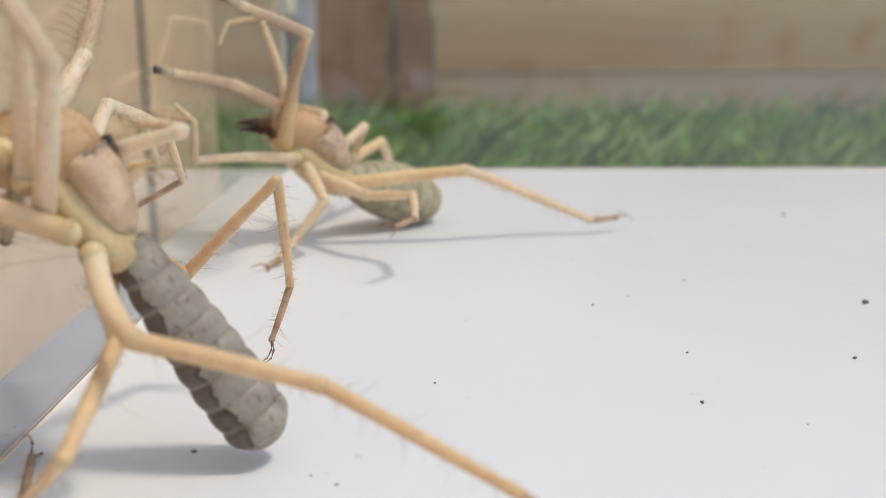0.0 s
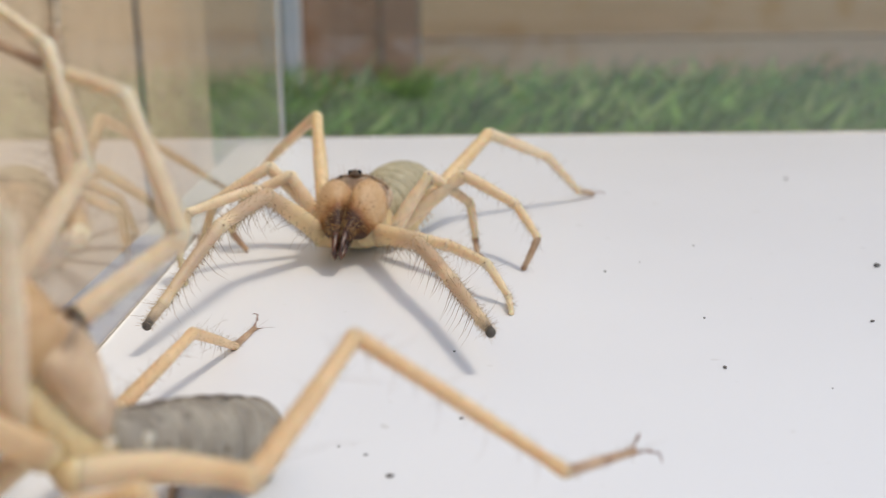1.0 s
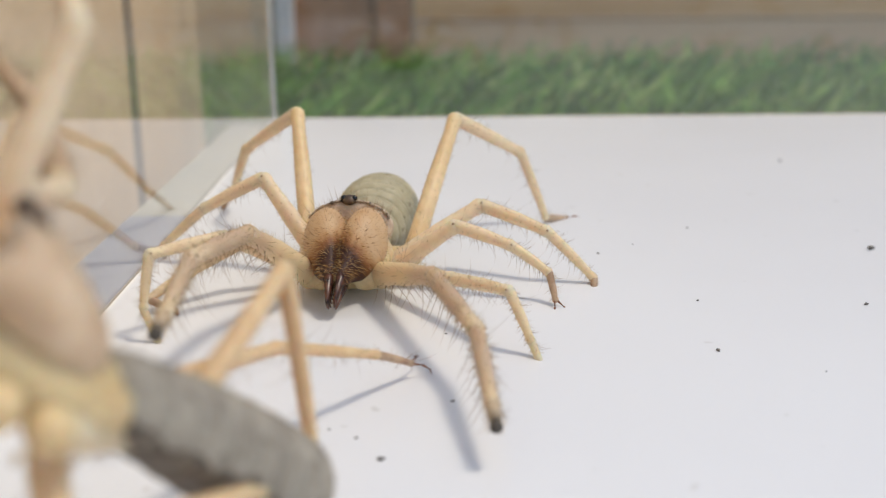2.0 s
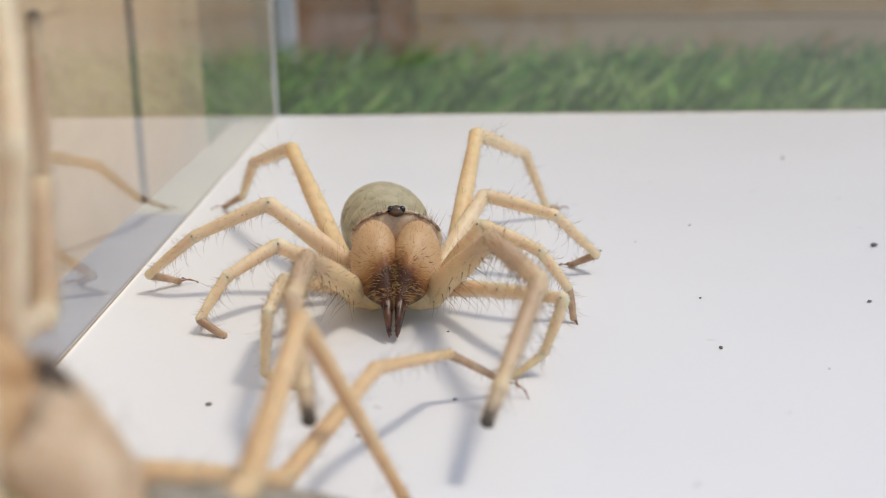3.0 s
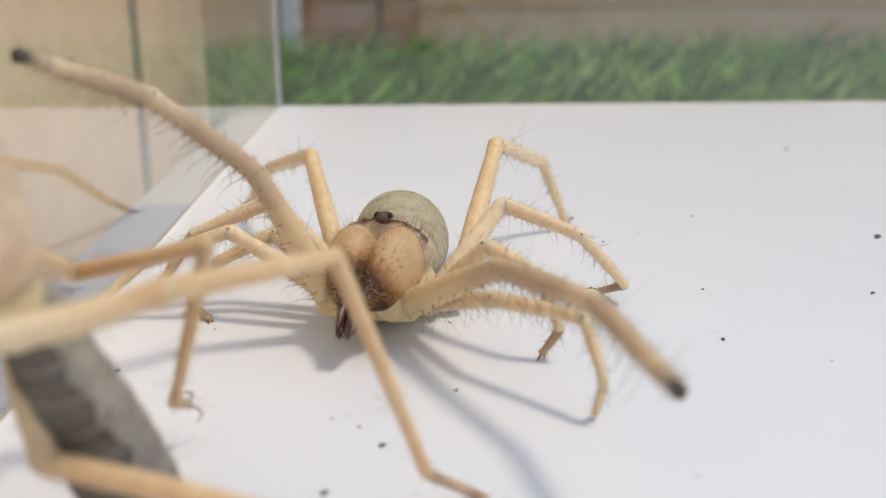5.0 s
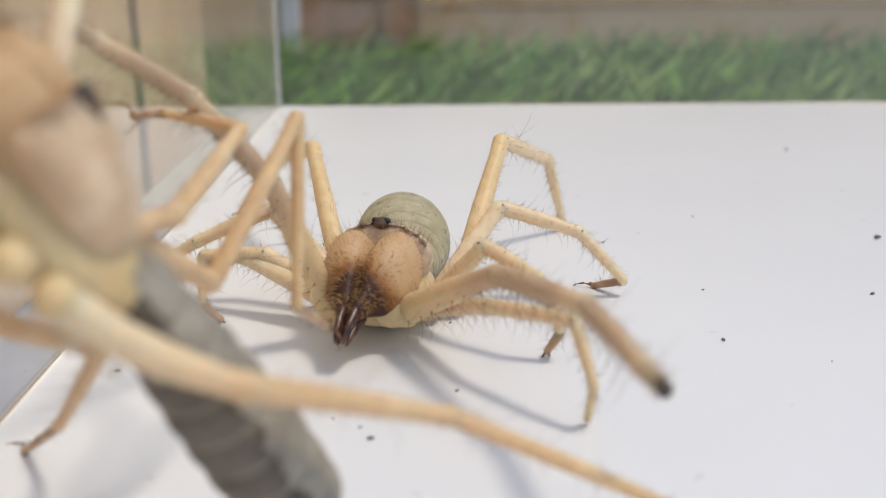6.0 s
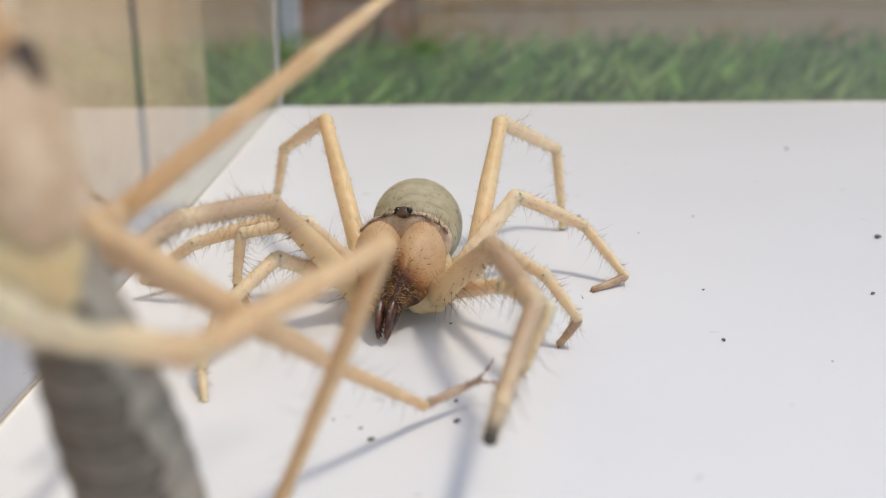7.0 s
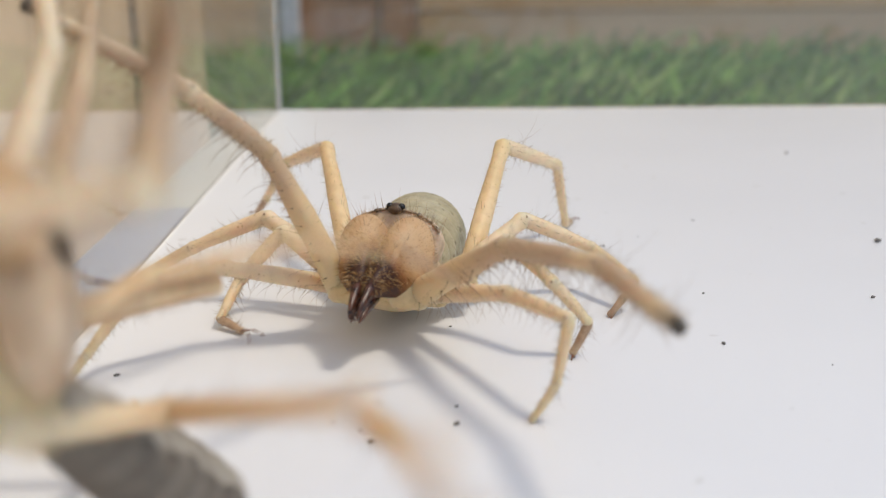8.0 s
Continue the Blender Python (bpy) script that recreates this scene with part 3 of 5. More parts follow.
    # chelicerae with their fingers
    for s in (-1, 1):
        ch = part("chelicera", bulb_mesh(s, u), None, thing, "swollen peach chelicera with red-brown front")
        part("upper_finger", finger_mesh(s, u, ((0.82, 8.6, -3.0), (0.72, 10.2, -4.2), (0.60, 11.5, -5.4), (0.52, 12.3, -6.4), (0.44, 12.7, -7.2)), (0.74, 0.62, 0.44, 0.28, 0.1)), None, ch, "dark toothed jaw finger")
        part("lower_finger", finger_mesh(s, u, ((0.86, 8.2, -4.7), (0.76, 9.5, -5.5), (0.64, 10.6, -6.3), (0.56, 11.4, -7.0), (0.46, 11.9, -7.5)), (0.56, 0.47, 0.35, 0.22, 0.08)), None, ch, "dark toothed jaw finger")
        ch.matrix_basis = Matrix.Translation((0, 0, (squash - 1) * 4 * k)) @ Matrix.Rotation(radians(-tilt), 4, "X")
        part("bristles", bristle_patch(s, u, seed + s, 460), None, ch, "golden bristles", kind="stuff")
        part("hairs", hair_patch(s, u, seed + 5 + s, 900), None, ch, "fine dark hairs", kind="stuff")
    # abdomen, swinging at the waist: a core with overlapping plates, its +X running to the rear
    n = 40
    bm = loft(bmesh.new(), [(f * abdomen_long * MM, 0, 0, abdomen_radius(f, slim) * abdomen_wide * 0.97 * MM, abdomen_radius(f, slim) * abdomen_wide * 0.90 * MM) for f in [0.5 - 0.5 * math.cos(math.pi * i / n) for i in range(n + 1)]], 28)
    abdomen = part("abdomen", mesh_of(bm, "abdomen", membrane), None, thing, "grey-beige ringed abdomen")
    rings = 8 if slim else 10
    for i in range(rings):
        f0, f1 = 0.03 + i * 0.92 / rings, 0.03 + (i + 1) * 0.92 / rings + 0.012
        rows = []
        for j, lift in enumerate((0.96, 1.02, 1.045, 1.04, 1.005, 0.95) if slim else (0.972, 1.02, 1.048, 1.045, 1.0, 0.945)):
            f = f0 + (f1 - f0) * j / 5
            r = abdomen_radius(min(f, 0.985), slim) * abdomen_wide * lift
            rows.append((f * abdomen_long * MM, 0, 0, r * MM, r * 0.93 * MM))
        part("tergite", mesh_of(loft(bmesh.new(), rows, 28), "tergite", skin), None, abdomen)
    # limbs
    limbs = {}
    racket = racket_mesh()
    for limb, l in lengths.items():
        g = [r * u * ((0.86 if limb == "L4" and n == 0 else 0.90) if slim else 1.0) for n, r in enumerate(GIRTH[limb])]
        bow = -1.0 if slim and limb == "L4" else 0.0
        meshes = []
        for i, seg in enumerate(SEGMENTS):
            mat = (TAN_LEG if limb == "L3" or limb == "L4" and i else NEAR_FEMUR if limb == "L4" else CREAM_LEG) if slim else FEMUR if limb == "L4" and i == 0 else LEG
            if limb == "P":
                mat = (CREAM_LEG if slim else PALP_FEMUR, PALP, PALP_END, PALP_TIP)[i]
            elif i == 3:
                mat = SOLE if limb in ("L2", "L3", "L4") else LEG
            hair = {"P": (120, 150, 140, 40), "L1": (110, 120, 90, 40)}.get(limb, (90, 120, 110, 40))[i]
            spines = {"P": (14, 22, 20, 0), "L1": (18, 14, 0, 0)}.get(limb, (0, 6, 8, 0))[i]
            meshes.append((segment_mesh(seg, l[i], g[i], g[i + 1], mat, bow=0.0 if i else bow), setae_mesh("setae", l[i], g[i], g[i + 1], hair, 2.0 if limb == "P" else 1.4, seed + i, SETAE, spines, 6.5 if limb == "L4" and i == 1 else 3.4 if limb == "P" else 2.6, limb == "P", 0.0 if i else bow)))
        down = [fuzz_mesh("down", l[i], g[i], g[i + 1], int(l[i] * (46 if limb == "P" else 26)), 0.85 if limb == "P" else 0.6, seed + 40 + i) for i in range(4)]
        spots = []
        for i in (0, 1):
            bm = bmesh.new()
            for s in (-1, 1):
                bmesh.ops.create_uvsphere(bm, u_segments=10, v_segments=7, radius=0.24 * g[i + 1] * MM, matrix=Matrix.Translation(((l[i] + 0.1) * MM, s * 0.80 * g[i + 1] * MM, 0.30 * g[i + 1] * MM)))
            spots.append(mesh_of(bm, "joint_spot", SOLE))
        claws = claw_mesh("claws", l[3], g[4]) if limb in ("L2", "L3", "L4") else None
        for side in (1, -1):
            row = []
            for i, seg in enumerate(SEGMENTS):
                what = "pedipalp_" + seg if limb == "P" else "leg_" + seg
                ob = part(what, meshes[i][0], None, thing, {("P", 1): "dusky brown bristled pedipalp tibia", ("P", 2): "dusky brown bristled pedipalp metatarsus", ("P", 3): "blackish pedipalp tip"}.get((limb, i), ""))
                part("setae", meshes[i][1], None, ob, kind="stuff")
                if limb == "P" or not slim:
                    part("down", down[i], None, ob, "pale short down", kind="stuff")
                if i in (0, 1) and not slim:
                    part("joint_spot", spots[i], None, ob, "dark brown joint spot")
                if limb == "L4" and i == 0:
                    for j in (1, 3) if slim else range(4):
                        flap = part("malleolus", racket, None, ob, "pale fan-shaped organ")
                        flap.matrix_basis = pose((0.8 + 1.5 * j) * MM, 0, -0.85 * g[0] * MM + bow * MM * math.sin(math.pi * (0.8 + 1.5 * j) / l[0]), 0, 0, 90)
                if i == 3 and claws:
                    part("claws", claws, None, ob, "slender curved claws")
                row.append(ob)
            limbs[limb, side] = row
    return {"roots": roots, "thing": thing, "abdomen": abdomen, "limbs": limbs, "lengths": lengths, "u": u}


def skin_material(name, dark, light, plate, radius, length, rings, edge, depth):
    """Wrinkled abdomen skin: a pale back, and belly plates, ring by ring, with pale folds between them."""
    m = mottled(name, dark, light, 330.0, 0.5, 0.1, 5.0, 0.35, 0.0003)
    nt = m.node_tree
    b = nt.nodes["Principled BSDF"]
    was = b.inputs["Base Color"].links[0].from_socket

    def maths(kind, x, y):
        n = nt.nodes.new("ShaderNodeMath")
        n.operation = kind
        for sock, v in zip(n.inputs, (x, y)):
            if isinstance(v, float):
                sock.default_value = v
            else:
                nt.links.new(v, sock)
        return n.outputs[0]

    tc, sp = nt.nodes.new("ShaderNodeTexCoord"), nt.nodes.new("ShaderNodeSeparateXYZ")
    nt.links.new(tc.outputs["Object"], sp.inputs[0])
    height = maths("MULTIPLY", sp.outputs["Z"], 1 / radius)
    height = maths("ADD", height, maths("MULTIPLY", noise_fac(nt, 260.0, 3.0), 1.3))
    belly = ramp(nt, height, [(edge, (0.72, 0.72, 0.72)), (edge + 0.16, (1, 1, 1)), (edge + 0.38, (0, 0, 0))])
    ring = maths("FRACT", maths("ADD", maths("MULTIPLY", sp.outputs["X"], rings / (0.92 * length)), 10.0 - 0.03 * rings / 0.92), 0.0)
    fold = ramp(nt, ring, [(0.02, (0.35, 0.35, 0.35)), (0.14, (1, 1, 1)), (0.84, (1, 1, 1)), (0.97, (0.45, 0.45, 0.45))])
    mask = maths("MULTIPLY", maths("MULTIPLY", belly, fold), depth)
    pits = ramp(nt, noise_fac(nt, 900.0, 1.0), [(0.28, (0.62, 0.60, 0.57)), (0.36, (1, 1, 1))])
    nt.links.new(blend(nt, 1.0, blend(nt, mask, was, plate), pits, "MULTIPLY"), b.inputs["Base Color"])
    return m


MAIN_SKIN = skin_material("abdomen_beige", (0.385, 0.335, 0.21), (0.53, 0.47, 0.31), (0.20, 0.165, 0.11), 0.007, 0.029, 10, 0.25, 0.7)
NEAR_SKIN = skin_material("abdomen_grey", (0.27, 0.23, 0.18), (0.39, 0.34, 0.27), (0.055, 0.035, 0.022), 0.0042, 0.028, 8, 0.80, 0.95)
NEAR_FOLD = mottled("abdomen_fold", (0.26, 0.22, 0.165), (0.36, 0.31, 0.24), 300.0, 0.5, 0.1, 5.0, 0.3, 0.0002)
MAIN = camel_spider(1.15, {"P": (20.7, 18.1, 15.5, 4.1), "L1": (16.8, 13.0, 7.2, 4.9), "L2": (12.7, 9.1, 6.9, 4.3), "L3": (16.9, 12.0, 10.3, 6.1), "L4": (28.1, 18.6, 13.8, 6.4)}, 29.0, 7.05, MAIN_SKIN, MAIN_SKIN, RIM, 1.0, 0.0, 11, "pale yellow camel spider with beige abdomen standing on the white board")
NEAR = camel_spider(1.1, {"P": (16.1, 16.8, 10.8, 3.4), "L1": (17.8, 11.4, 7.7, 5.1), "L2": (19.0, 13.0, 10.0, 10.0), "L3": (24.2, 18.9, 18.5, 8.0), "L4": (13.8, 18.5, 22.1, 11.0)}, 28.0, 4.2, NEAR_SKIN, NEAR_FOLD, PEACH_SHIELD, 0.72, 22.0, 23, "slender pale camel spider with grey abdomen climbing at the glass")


# ---- how they move ----
def glide(rows, t):
    """Smooth values between rows of (seconds, values...), without overshoot."""
    if t <= rows[0][0]:
        return rows[0][1:]
    if t >= rows[-1][0]:
        return rows[-1][1:]
    i = max(k for k in range(len(rows) - 1) if rows[k][0] <= t)

    def slope(k, c):
        if k <= 0:
            return 0.0
        if k >= len(rows) - 1:
            return 0.8 * (rows[k][c] - rows[k - 1][c]) / (rows[k][0] - rows[k - 1][0])
        d0 = (rows[k][c] - rows[k - 1][c]) / (rows[k][0] - rows[k - 1][0])
        d1 = (rows[k + 1][c] - rows[k][c]) / (rows[k + 1][0] - rows[k][0])
        return 0.0 if d0 * d1 <= 0 else 2 * d0 * d1 / (d0 + d1)

    h = rows[i + 1][0] - rows[i][0]
    s = (t - rows[i][0]) / h
    out = []
    for c in range(1, len(rows[0])):
        a, b = rows[i][c], rows[i + 1][c]
        out.append(a + (b - a) * s * s * (3 - 2 * s) + h * (slope(i, c) * s * (1 - s) ** 2 - slope(i + 1, c) * s * s * (1 - s)))
    return out


STEPS = [i / 10 for i in range(81)]


def body_moves(animal, places, turns, swings):
    """Where the body stands (mm), how it is turned, and how the abdomen swings and twists (degrees)."""
    rows, tail = [], []
    for t in STEPS:
        x, y, z = glide(places, t)
        yaw, pitch, roll = (radians(a) for a in glide(turns, t))
        rows.append((t, Matrix.Translation((x * MM, y * MM, z * MM)) @ Matrix.Rotation(yaw, 4, "Z") @ Matrix.Rotation(pitch, 4, "X") @ Matrix.Rotation(roll, 4, "Y")))
        side, up, twist = (radians(a) for a in glide(swings, t))
        u = animal["u"] * MM
        tail.append((t, Matrix.Translation((0, -9 * u, -1 * u)) @ Matrix.Rotation(-math.pi / 2 + side, 4, "Z") @ Matrix.Rotation(-up, 4, "Y") @ Matrix.Rotation(twist, 4, "X")))
    walk(animal["thing"], rows)
    walk(animal["abdomen"], tail)


def limb_moves(animal, limb, side, upper, lower):
    """Azimuth and elevation of femur and tibia, then of metatarsus and tarsus, in the body's space."""
    parts = animal["limbs"][limb, side]
    u = animal["u"]
    rows = [[] for _ in parts]
    for t in STEPS:
        angles = (*glide(upper, t), *glide(lower, t))
        at = Vector(animal["roots"][limb]) * u
        at.x *= side
        for i in range(4):
            az, el = radians(angles[2 * i]), radians(angles[2 * i + 1])
            rows[i].append((t, Matrix.Translation(at * MM) @ Matrix.Rotation(az, 4, "Z") @ Matrix.Rotation(-el, 4, "Y")))
            at = at + animal["lengths"][limb][i] * Vector((math.cos(el) * math.cos(az), math.cos(el) * math.sin(az), math.sin(el)))
    for ob, r in zip(parts, rows):
        walk(ob, r)


def crumb_moves(r, rows):
    """A crumb that a leg pushes along the board."""
    ob = crumb(rows[0][1], rows[0][2], r)
    walk(ob, [(t, pose(*glide(rows, t), -0.00003, 0, 0, 40 * t / 8)) for t in STEPS])


def motions():
    body_moves(MAIN, [
        (0.0, -26.5, 230.3, 21.2),
        (0.3, -27.6, 230.8, 15.3),
        (0.5, -18.2, 207.7, 7.2),
        (0.7, -15.7, 198.7, 9.4),
        (1.0, -15.0, 190.2, 8.4),
        (1.5, -14.9, 167.2, 7.2),
        (3.0, -5.3, 148.2, 7.9),
        (3.5, -5.1, 145.8, 7.9),
        (4.0, -9.4, 142.6, 8.2),
        (4.5, -7.0, 136.8, 8.9),
        (6.0, -7.3, 134.8, 8.3),
        (6.5, -6.7, 136.8, 9.4),
        (6.8, -4.3, 144.6, 7.7),
        (7.0, -4.4, 144.4, 7.4),
        (7.5, -4.7, 142.1, 7.8),
        (8.0, -5.8, 137.3, 10.1),
    ], [
        (0.0, 102.6, 44.8, 0.6),
        (0.3, 134.5, 25.5, 5.7),
        (0.5, 166.2, 9.9, 3.1),
        (0.7, 160.9, 10.8, 0.3),
        (1.0, 170.3, 12.3, 2.3),
        (1.5, 170.4, 13.1, 2.1),
        (3.0, 180.2, 5.6, -1.1),
        (3.5, 179.9, 10.0, -0.9),
        (4.0, 168.4, 23.0, 0.5),
        (4.5, 165.1, 15.5, 0.2),
        (6.0, 163.9, 15.8, 1.9),
        (6.5, 165.3, 16.3, -0.2),
        (6.8, 169.8, 7.3, 1.5),
        (7.0, 169.2, 7.7, 1.4),
        (7.5, 165.9, 12.7, 1.2),
        (8.0, 165.7, 18.8, -0.9),
    ], [
        (0.0, 30.4, 21.5, 0.0),
        (0.3, 14.9, 12.9, 0.0),
        (0.5, 3.8, 15.4, 0.0),
        (0.7, -0.3, 14.6, 0.0),
        (1.0, -9.1, 13.4, 0.0),
        (1.5, -4.9, 17.8, 0.0),
        (3.0, 9.5, 4.7, 0.0),
        (3.5, 11.1, 10.9, 0.0),
        (4.0, 9.8, 29.2, 0.0),
        (4.5, 19.1, 16.0, 0.0),
        (6.0, 18.2, 18.6, 0.0),
        (6.5, 17.5, 15.3, 0.0),
        (6.8, 12.1, 8.2, 0.0),
        (7.0, 12.5, 9.3, 0.0),
        (7.5, 14.2, 15.4, 0.0),
        (8.0, 11.7, 17.5, 0.0),
    ])
    limb_moves(MAIN, "P", 1, [
        (0.0, 157.4, 16.0, 145.5, -7.6),
        (0.3, 102.6, 51.1, 114.8, -2.5),
        (0.5, 88.3, 35.6, 66.6, -21.6),
        (0.7, 83.9, 38.6, 79.9, -2.3),
        (1.0, 78.9, 19.9, 84.6, -15.3),
        (1.5, 79.1, 19.6, 83.0, -8.4),
        (3.0, 74.5, 23.3, 92.0, -2.5),
        (3.5, 67.1, 16.1, 84.2, -6.4),
        (4.0, 72.4, 33.9, 60.6, 10.1),
        (4.5, 60.7, 48.9, 64.6, 18.8),
        (6.0, 80.6, 46.5, 82.2, 26.3),
        (6.5, 48.3, 53.6, 60.0, 25.8),
        (6.8, 70.2, 50.3, 81.0, 7.6),
        (7.0, 58.7, 42.5, 75.5, -0.1),
        (7.5, 58.1, 45.6, 72.0, 9.8),
        (8.0, 62.5, 47.6, 81.6, 13.9),
    ], [
        (0.0, 137.6, -21.0, 137.1, -21.1),
        (0.3, 134.5, -23.6, 133.2, -24.1),
        (0.5, 95.8, -43.2, 96.7, -42.6),
        (0.7, 89.5, -45.2, 89.1, -44.9),
        (1.0, 67.7, -42.1, 68.6, -41.7),
        (1.5, 95.2, -15.9, 94.7, -16.5),
        (3.0, 101.1, -21.1, 100.8, -20.9),
        (3.5, 96.2, -5.9, 96.2, -6.5),
        (4.0, 96.5, -17.9, 96.3, -17.5),
        (4.5, 85.7, -4.2, 85.9, -4.4),
        (6.0, 84.6, 11.2, 84.6, 10.7),
        (6.5, 87.9, 4.7, 88.3, 4.1),
        (6.8, 102.0, -13.2, 101.3, -12.6),
        (7.0, 94.6, -6.7, 94.7, -6.9),
        (7.5, 92.7, 2.3, 92.3, 2.2),
        (8.0, 67.1, 11.7, 67.5, 11.3),
    ])
    limb_moves(MAIN, "P", -1, [
        (0.0, 145.7, 34.4, 160.7, 24.9),
        (0.3, 110.1, 24.1, 139.6, -35.5),
        (0.5, 112.9, 7.5, 98.5, -24.7),
        (0.7, 114.9, 1.0, 109.2, -19.1),
        (1.0, 119.9, -2.5, 116.8, -16.8),
        (1.5, 121.5, -4.3, 116.8, -18.0),
        (3.0, 113.2, 30.3, 103.5, -4.7),
        (3.5, 113.2, 24.0, 110.5, -7.5),
        (4.0, 128.1, 7.6, 126.2, -19.9),
        (4.5, 135.7, 17.1, 134.1, -7.9),
        (6.0, 135.8, 15.2, 131.1, -6.8),
        (6.5, 131.4, 20.2, 134.7, -6.2),
        (6.8, 130.4, 31.6, 113.9, -10.0),
        (7.0, 122.1, 27.0, 112.0, -10.2),
        (7.5, 124.8, 17.2, 115.7, -9.3),
        (8.0, 131.4, 17.2, 131.5, -4.6),
    ], [
        (0.0, 123.4, -18.4, 122.9, -18.4),
        (0.3, 115.9, -17.6, 115.6, -17.6),
        (0.5, 102.8, -15.8, 103.5, -15.9),
        (0.7, 110.6, -17.0, 110.5, -17.0),
        (1.0, 113.5, -15.5, 113.3, -15.7),
        (1.5, 112.9, -16.3, 112.6, -16.4),
        (3.0, 67.0, -32.7, 67.7, -32.6),
        (3.5, 87.9, -34.8, 87.9, -34.5),
        (4.0, 107.9, -25.4, 107.6, -25.4),
        (4.5, 118.4, -17.0, 118.1, -17.2),
        (6.0, 116.5, -15.1, 116.3, -15.1),
        (6.5, 114.2, -12.5, 113.2, -13.0),
        (6.8, 79.5, -25.8, 80.5, -25.5),
        (7.0, 81.9, -27.9, 82.3, -27.6),
        (7.5, 106.4, -15.2, 106.1, -15.5),
        (8.0, 115.5, -14.6, 115.2, -14.7),
    ])
    limb_moves(MAIN, "L1", 1, [
        (0.0, 85.8, 39.7, 85.8, 27.4),
        (0.3, 80.8, 64.8, 81.2, 19.2),
        (0.5, 64.3, 34.7, 61.4, -14.6),
        (0.7, 64.7, 29.0, 50.1, -27.7),
        (1.0, 51.8, 29.0, 48.8, -17.0),
        (1.5, 48.5, 26.3, 48.4, -9.4),
        (3.0, 60.1, 13.3, 89.1, -5.2),
        (3.5, 38.7, 22.6, 42.2, -7.9),
        (4.0, 8.1, 24.9, 20.2, -19.8),
        (4.5, 12.6, 30.1, 15.6, -23.2),
        (6.0, -12.2, 20.4, -11.1, -19.6),
        (6.5, -17.2, 15.4, 0.7, -25.0),
        (6.8, 28.8, 22.3, 35.7, -19.2),
        (7.0, 59.9, 22.8, 72.9, -22.7),
        (7.5, 49.6, 18.2, 46.3, -19.1),
        (8.0, 41.6, 3.9, 42.2, -25.8),
    ], [
        (0.0, 73.6, -50.9, 58.0, -112.6),
        (0.3, 62.7, -82.5, 53.3, -103.9),
        (0.5, 52.5, -80.6, 49.5, -103.1),
        (0.7, 44.8, -71.2, 48.5, -123.6),
        (1.0, 42.6, -77.4, 41.3, -100.7),
        (1.5, 40.1, -80.1, 33.4, -96.2),
        (3.0, 42.9, -85.0, -0.3, -160.1),
        (3.5, 33.8, -73.1, 20.0, -103.2),
        (4.0, 32.2, -46.4, 26.6, -86.5),
        (4.5, 29.9, -53.8, 33.7, -67.1),
        (6.0, 50.8, -23.0, 70.8, -28.0),
        (6.5, 51.6, -26.6, 71.8, -28.3),
        (6.8, 62.0, -37.8, 82.9, -33.2),
        (7.0, 82.3, -53.9, 116.1, -32.4),
        (7.5, 59.7, -56.0, 72.6, -51.7),
        (8.0, 49.8, -57.1, 56.3, -57.1),
    ])
    limb_moves(MAIN, "L1", -1, [
        (0.0, 140.9, -22.6, 141.9, -26.7),
        (0.3, 133.3, 2.8, 132.8, -8.1),
        (0.5, 126.1, -4.8, 126.1, -12.0),
        (0.7, 121.4, -2.8, 123.6, -10.1),
        (1.0, 140.4, -6.2, 127.8, -11.6),
        (1.5, 137.4, -3.6, 131.5, -7.4),
        (3.0, 119.6, 9.5, 120.8, 6.8),
        (3.5, 115.5, 5.9, 119.2, -4.0),
        (4.0, 138.1, -3.4, 134.8, -11.9),
        (4.5, 137.1, 7.1, 151.6, -5.6),
        (6.0, 135.3, 5.4, 146.1, -2.8),
        (6.5, 138.3, 2.0, 142.5, -4.5),
        (6.8, 132.0, 14.2, 129.9, 1.9),
        (7.0, 126.7, 12.3, 120.3, -2.0),
        (7.5, 124.9, 6.7, 131.1, -9.6),
        (8.0, 136.3, 3.4, 131.5, -9.4),
    ], [
        (0.0, 86.1, 47.1, 102.5, 0.0),
        (0.3, 128.0, -33.4, 125.3, -35.4),
        (0.5, 116.3, -29.1, 112.2, -29.3),
        (0.7, 119.2, -46.0, 104.2, -34.1),
        (1.0, 134.6, -43.3, 101.0, -24.7),
        (1.5, 152.4, -46.1, 116.2, -28.5),
        (3.0, 168.6, -108.0, 180.8, -141.6),
        (3.5, 95.3, -42.9, 118.9, -127.7),
        (4.0, 149.2, -47.8, 121.2, -112.0),
        (4.5, 141.5, -58.3, 114.4, -127.4),
        (6.0, 150.7, -67.2, 107.5, -126.7),
        (6.5, 130.0, -57.0, 109.4, -122.5),
        (6.8, 108.0, -65.0, 127.4, -113.4),
        (7.0, 54.9, -55.2, 150.3, -139.0),
        (7.5, 95.3, -44.4, 142.4, -127.7),
        (8.0, 132.4, -101.2, 163.6, -120.2),
    ])
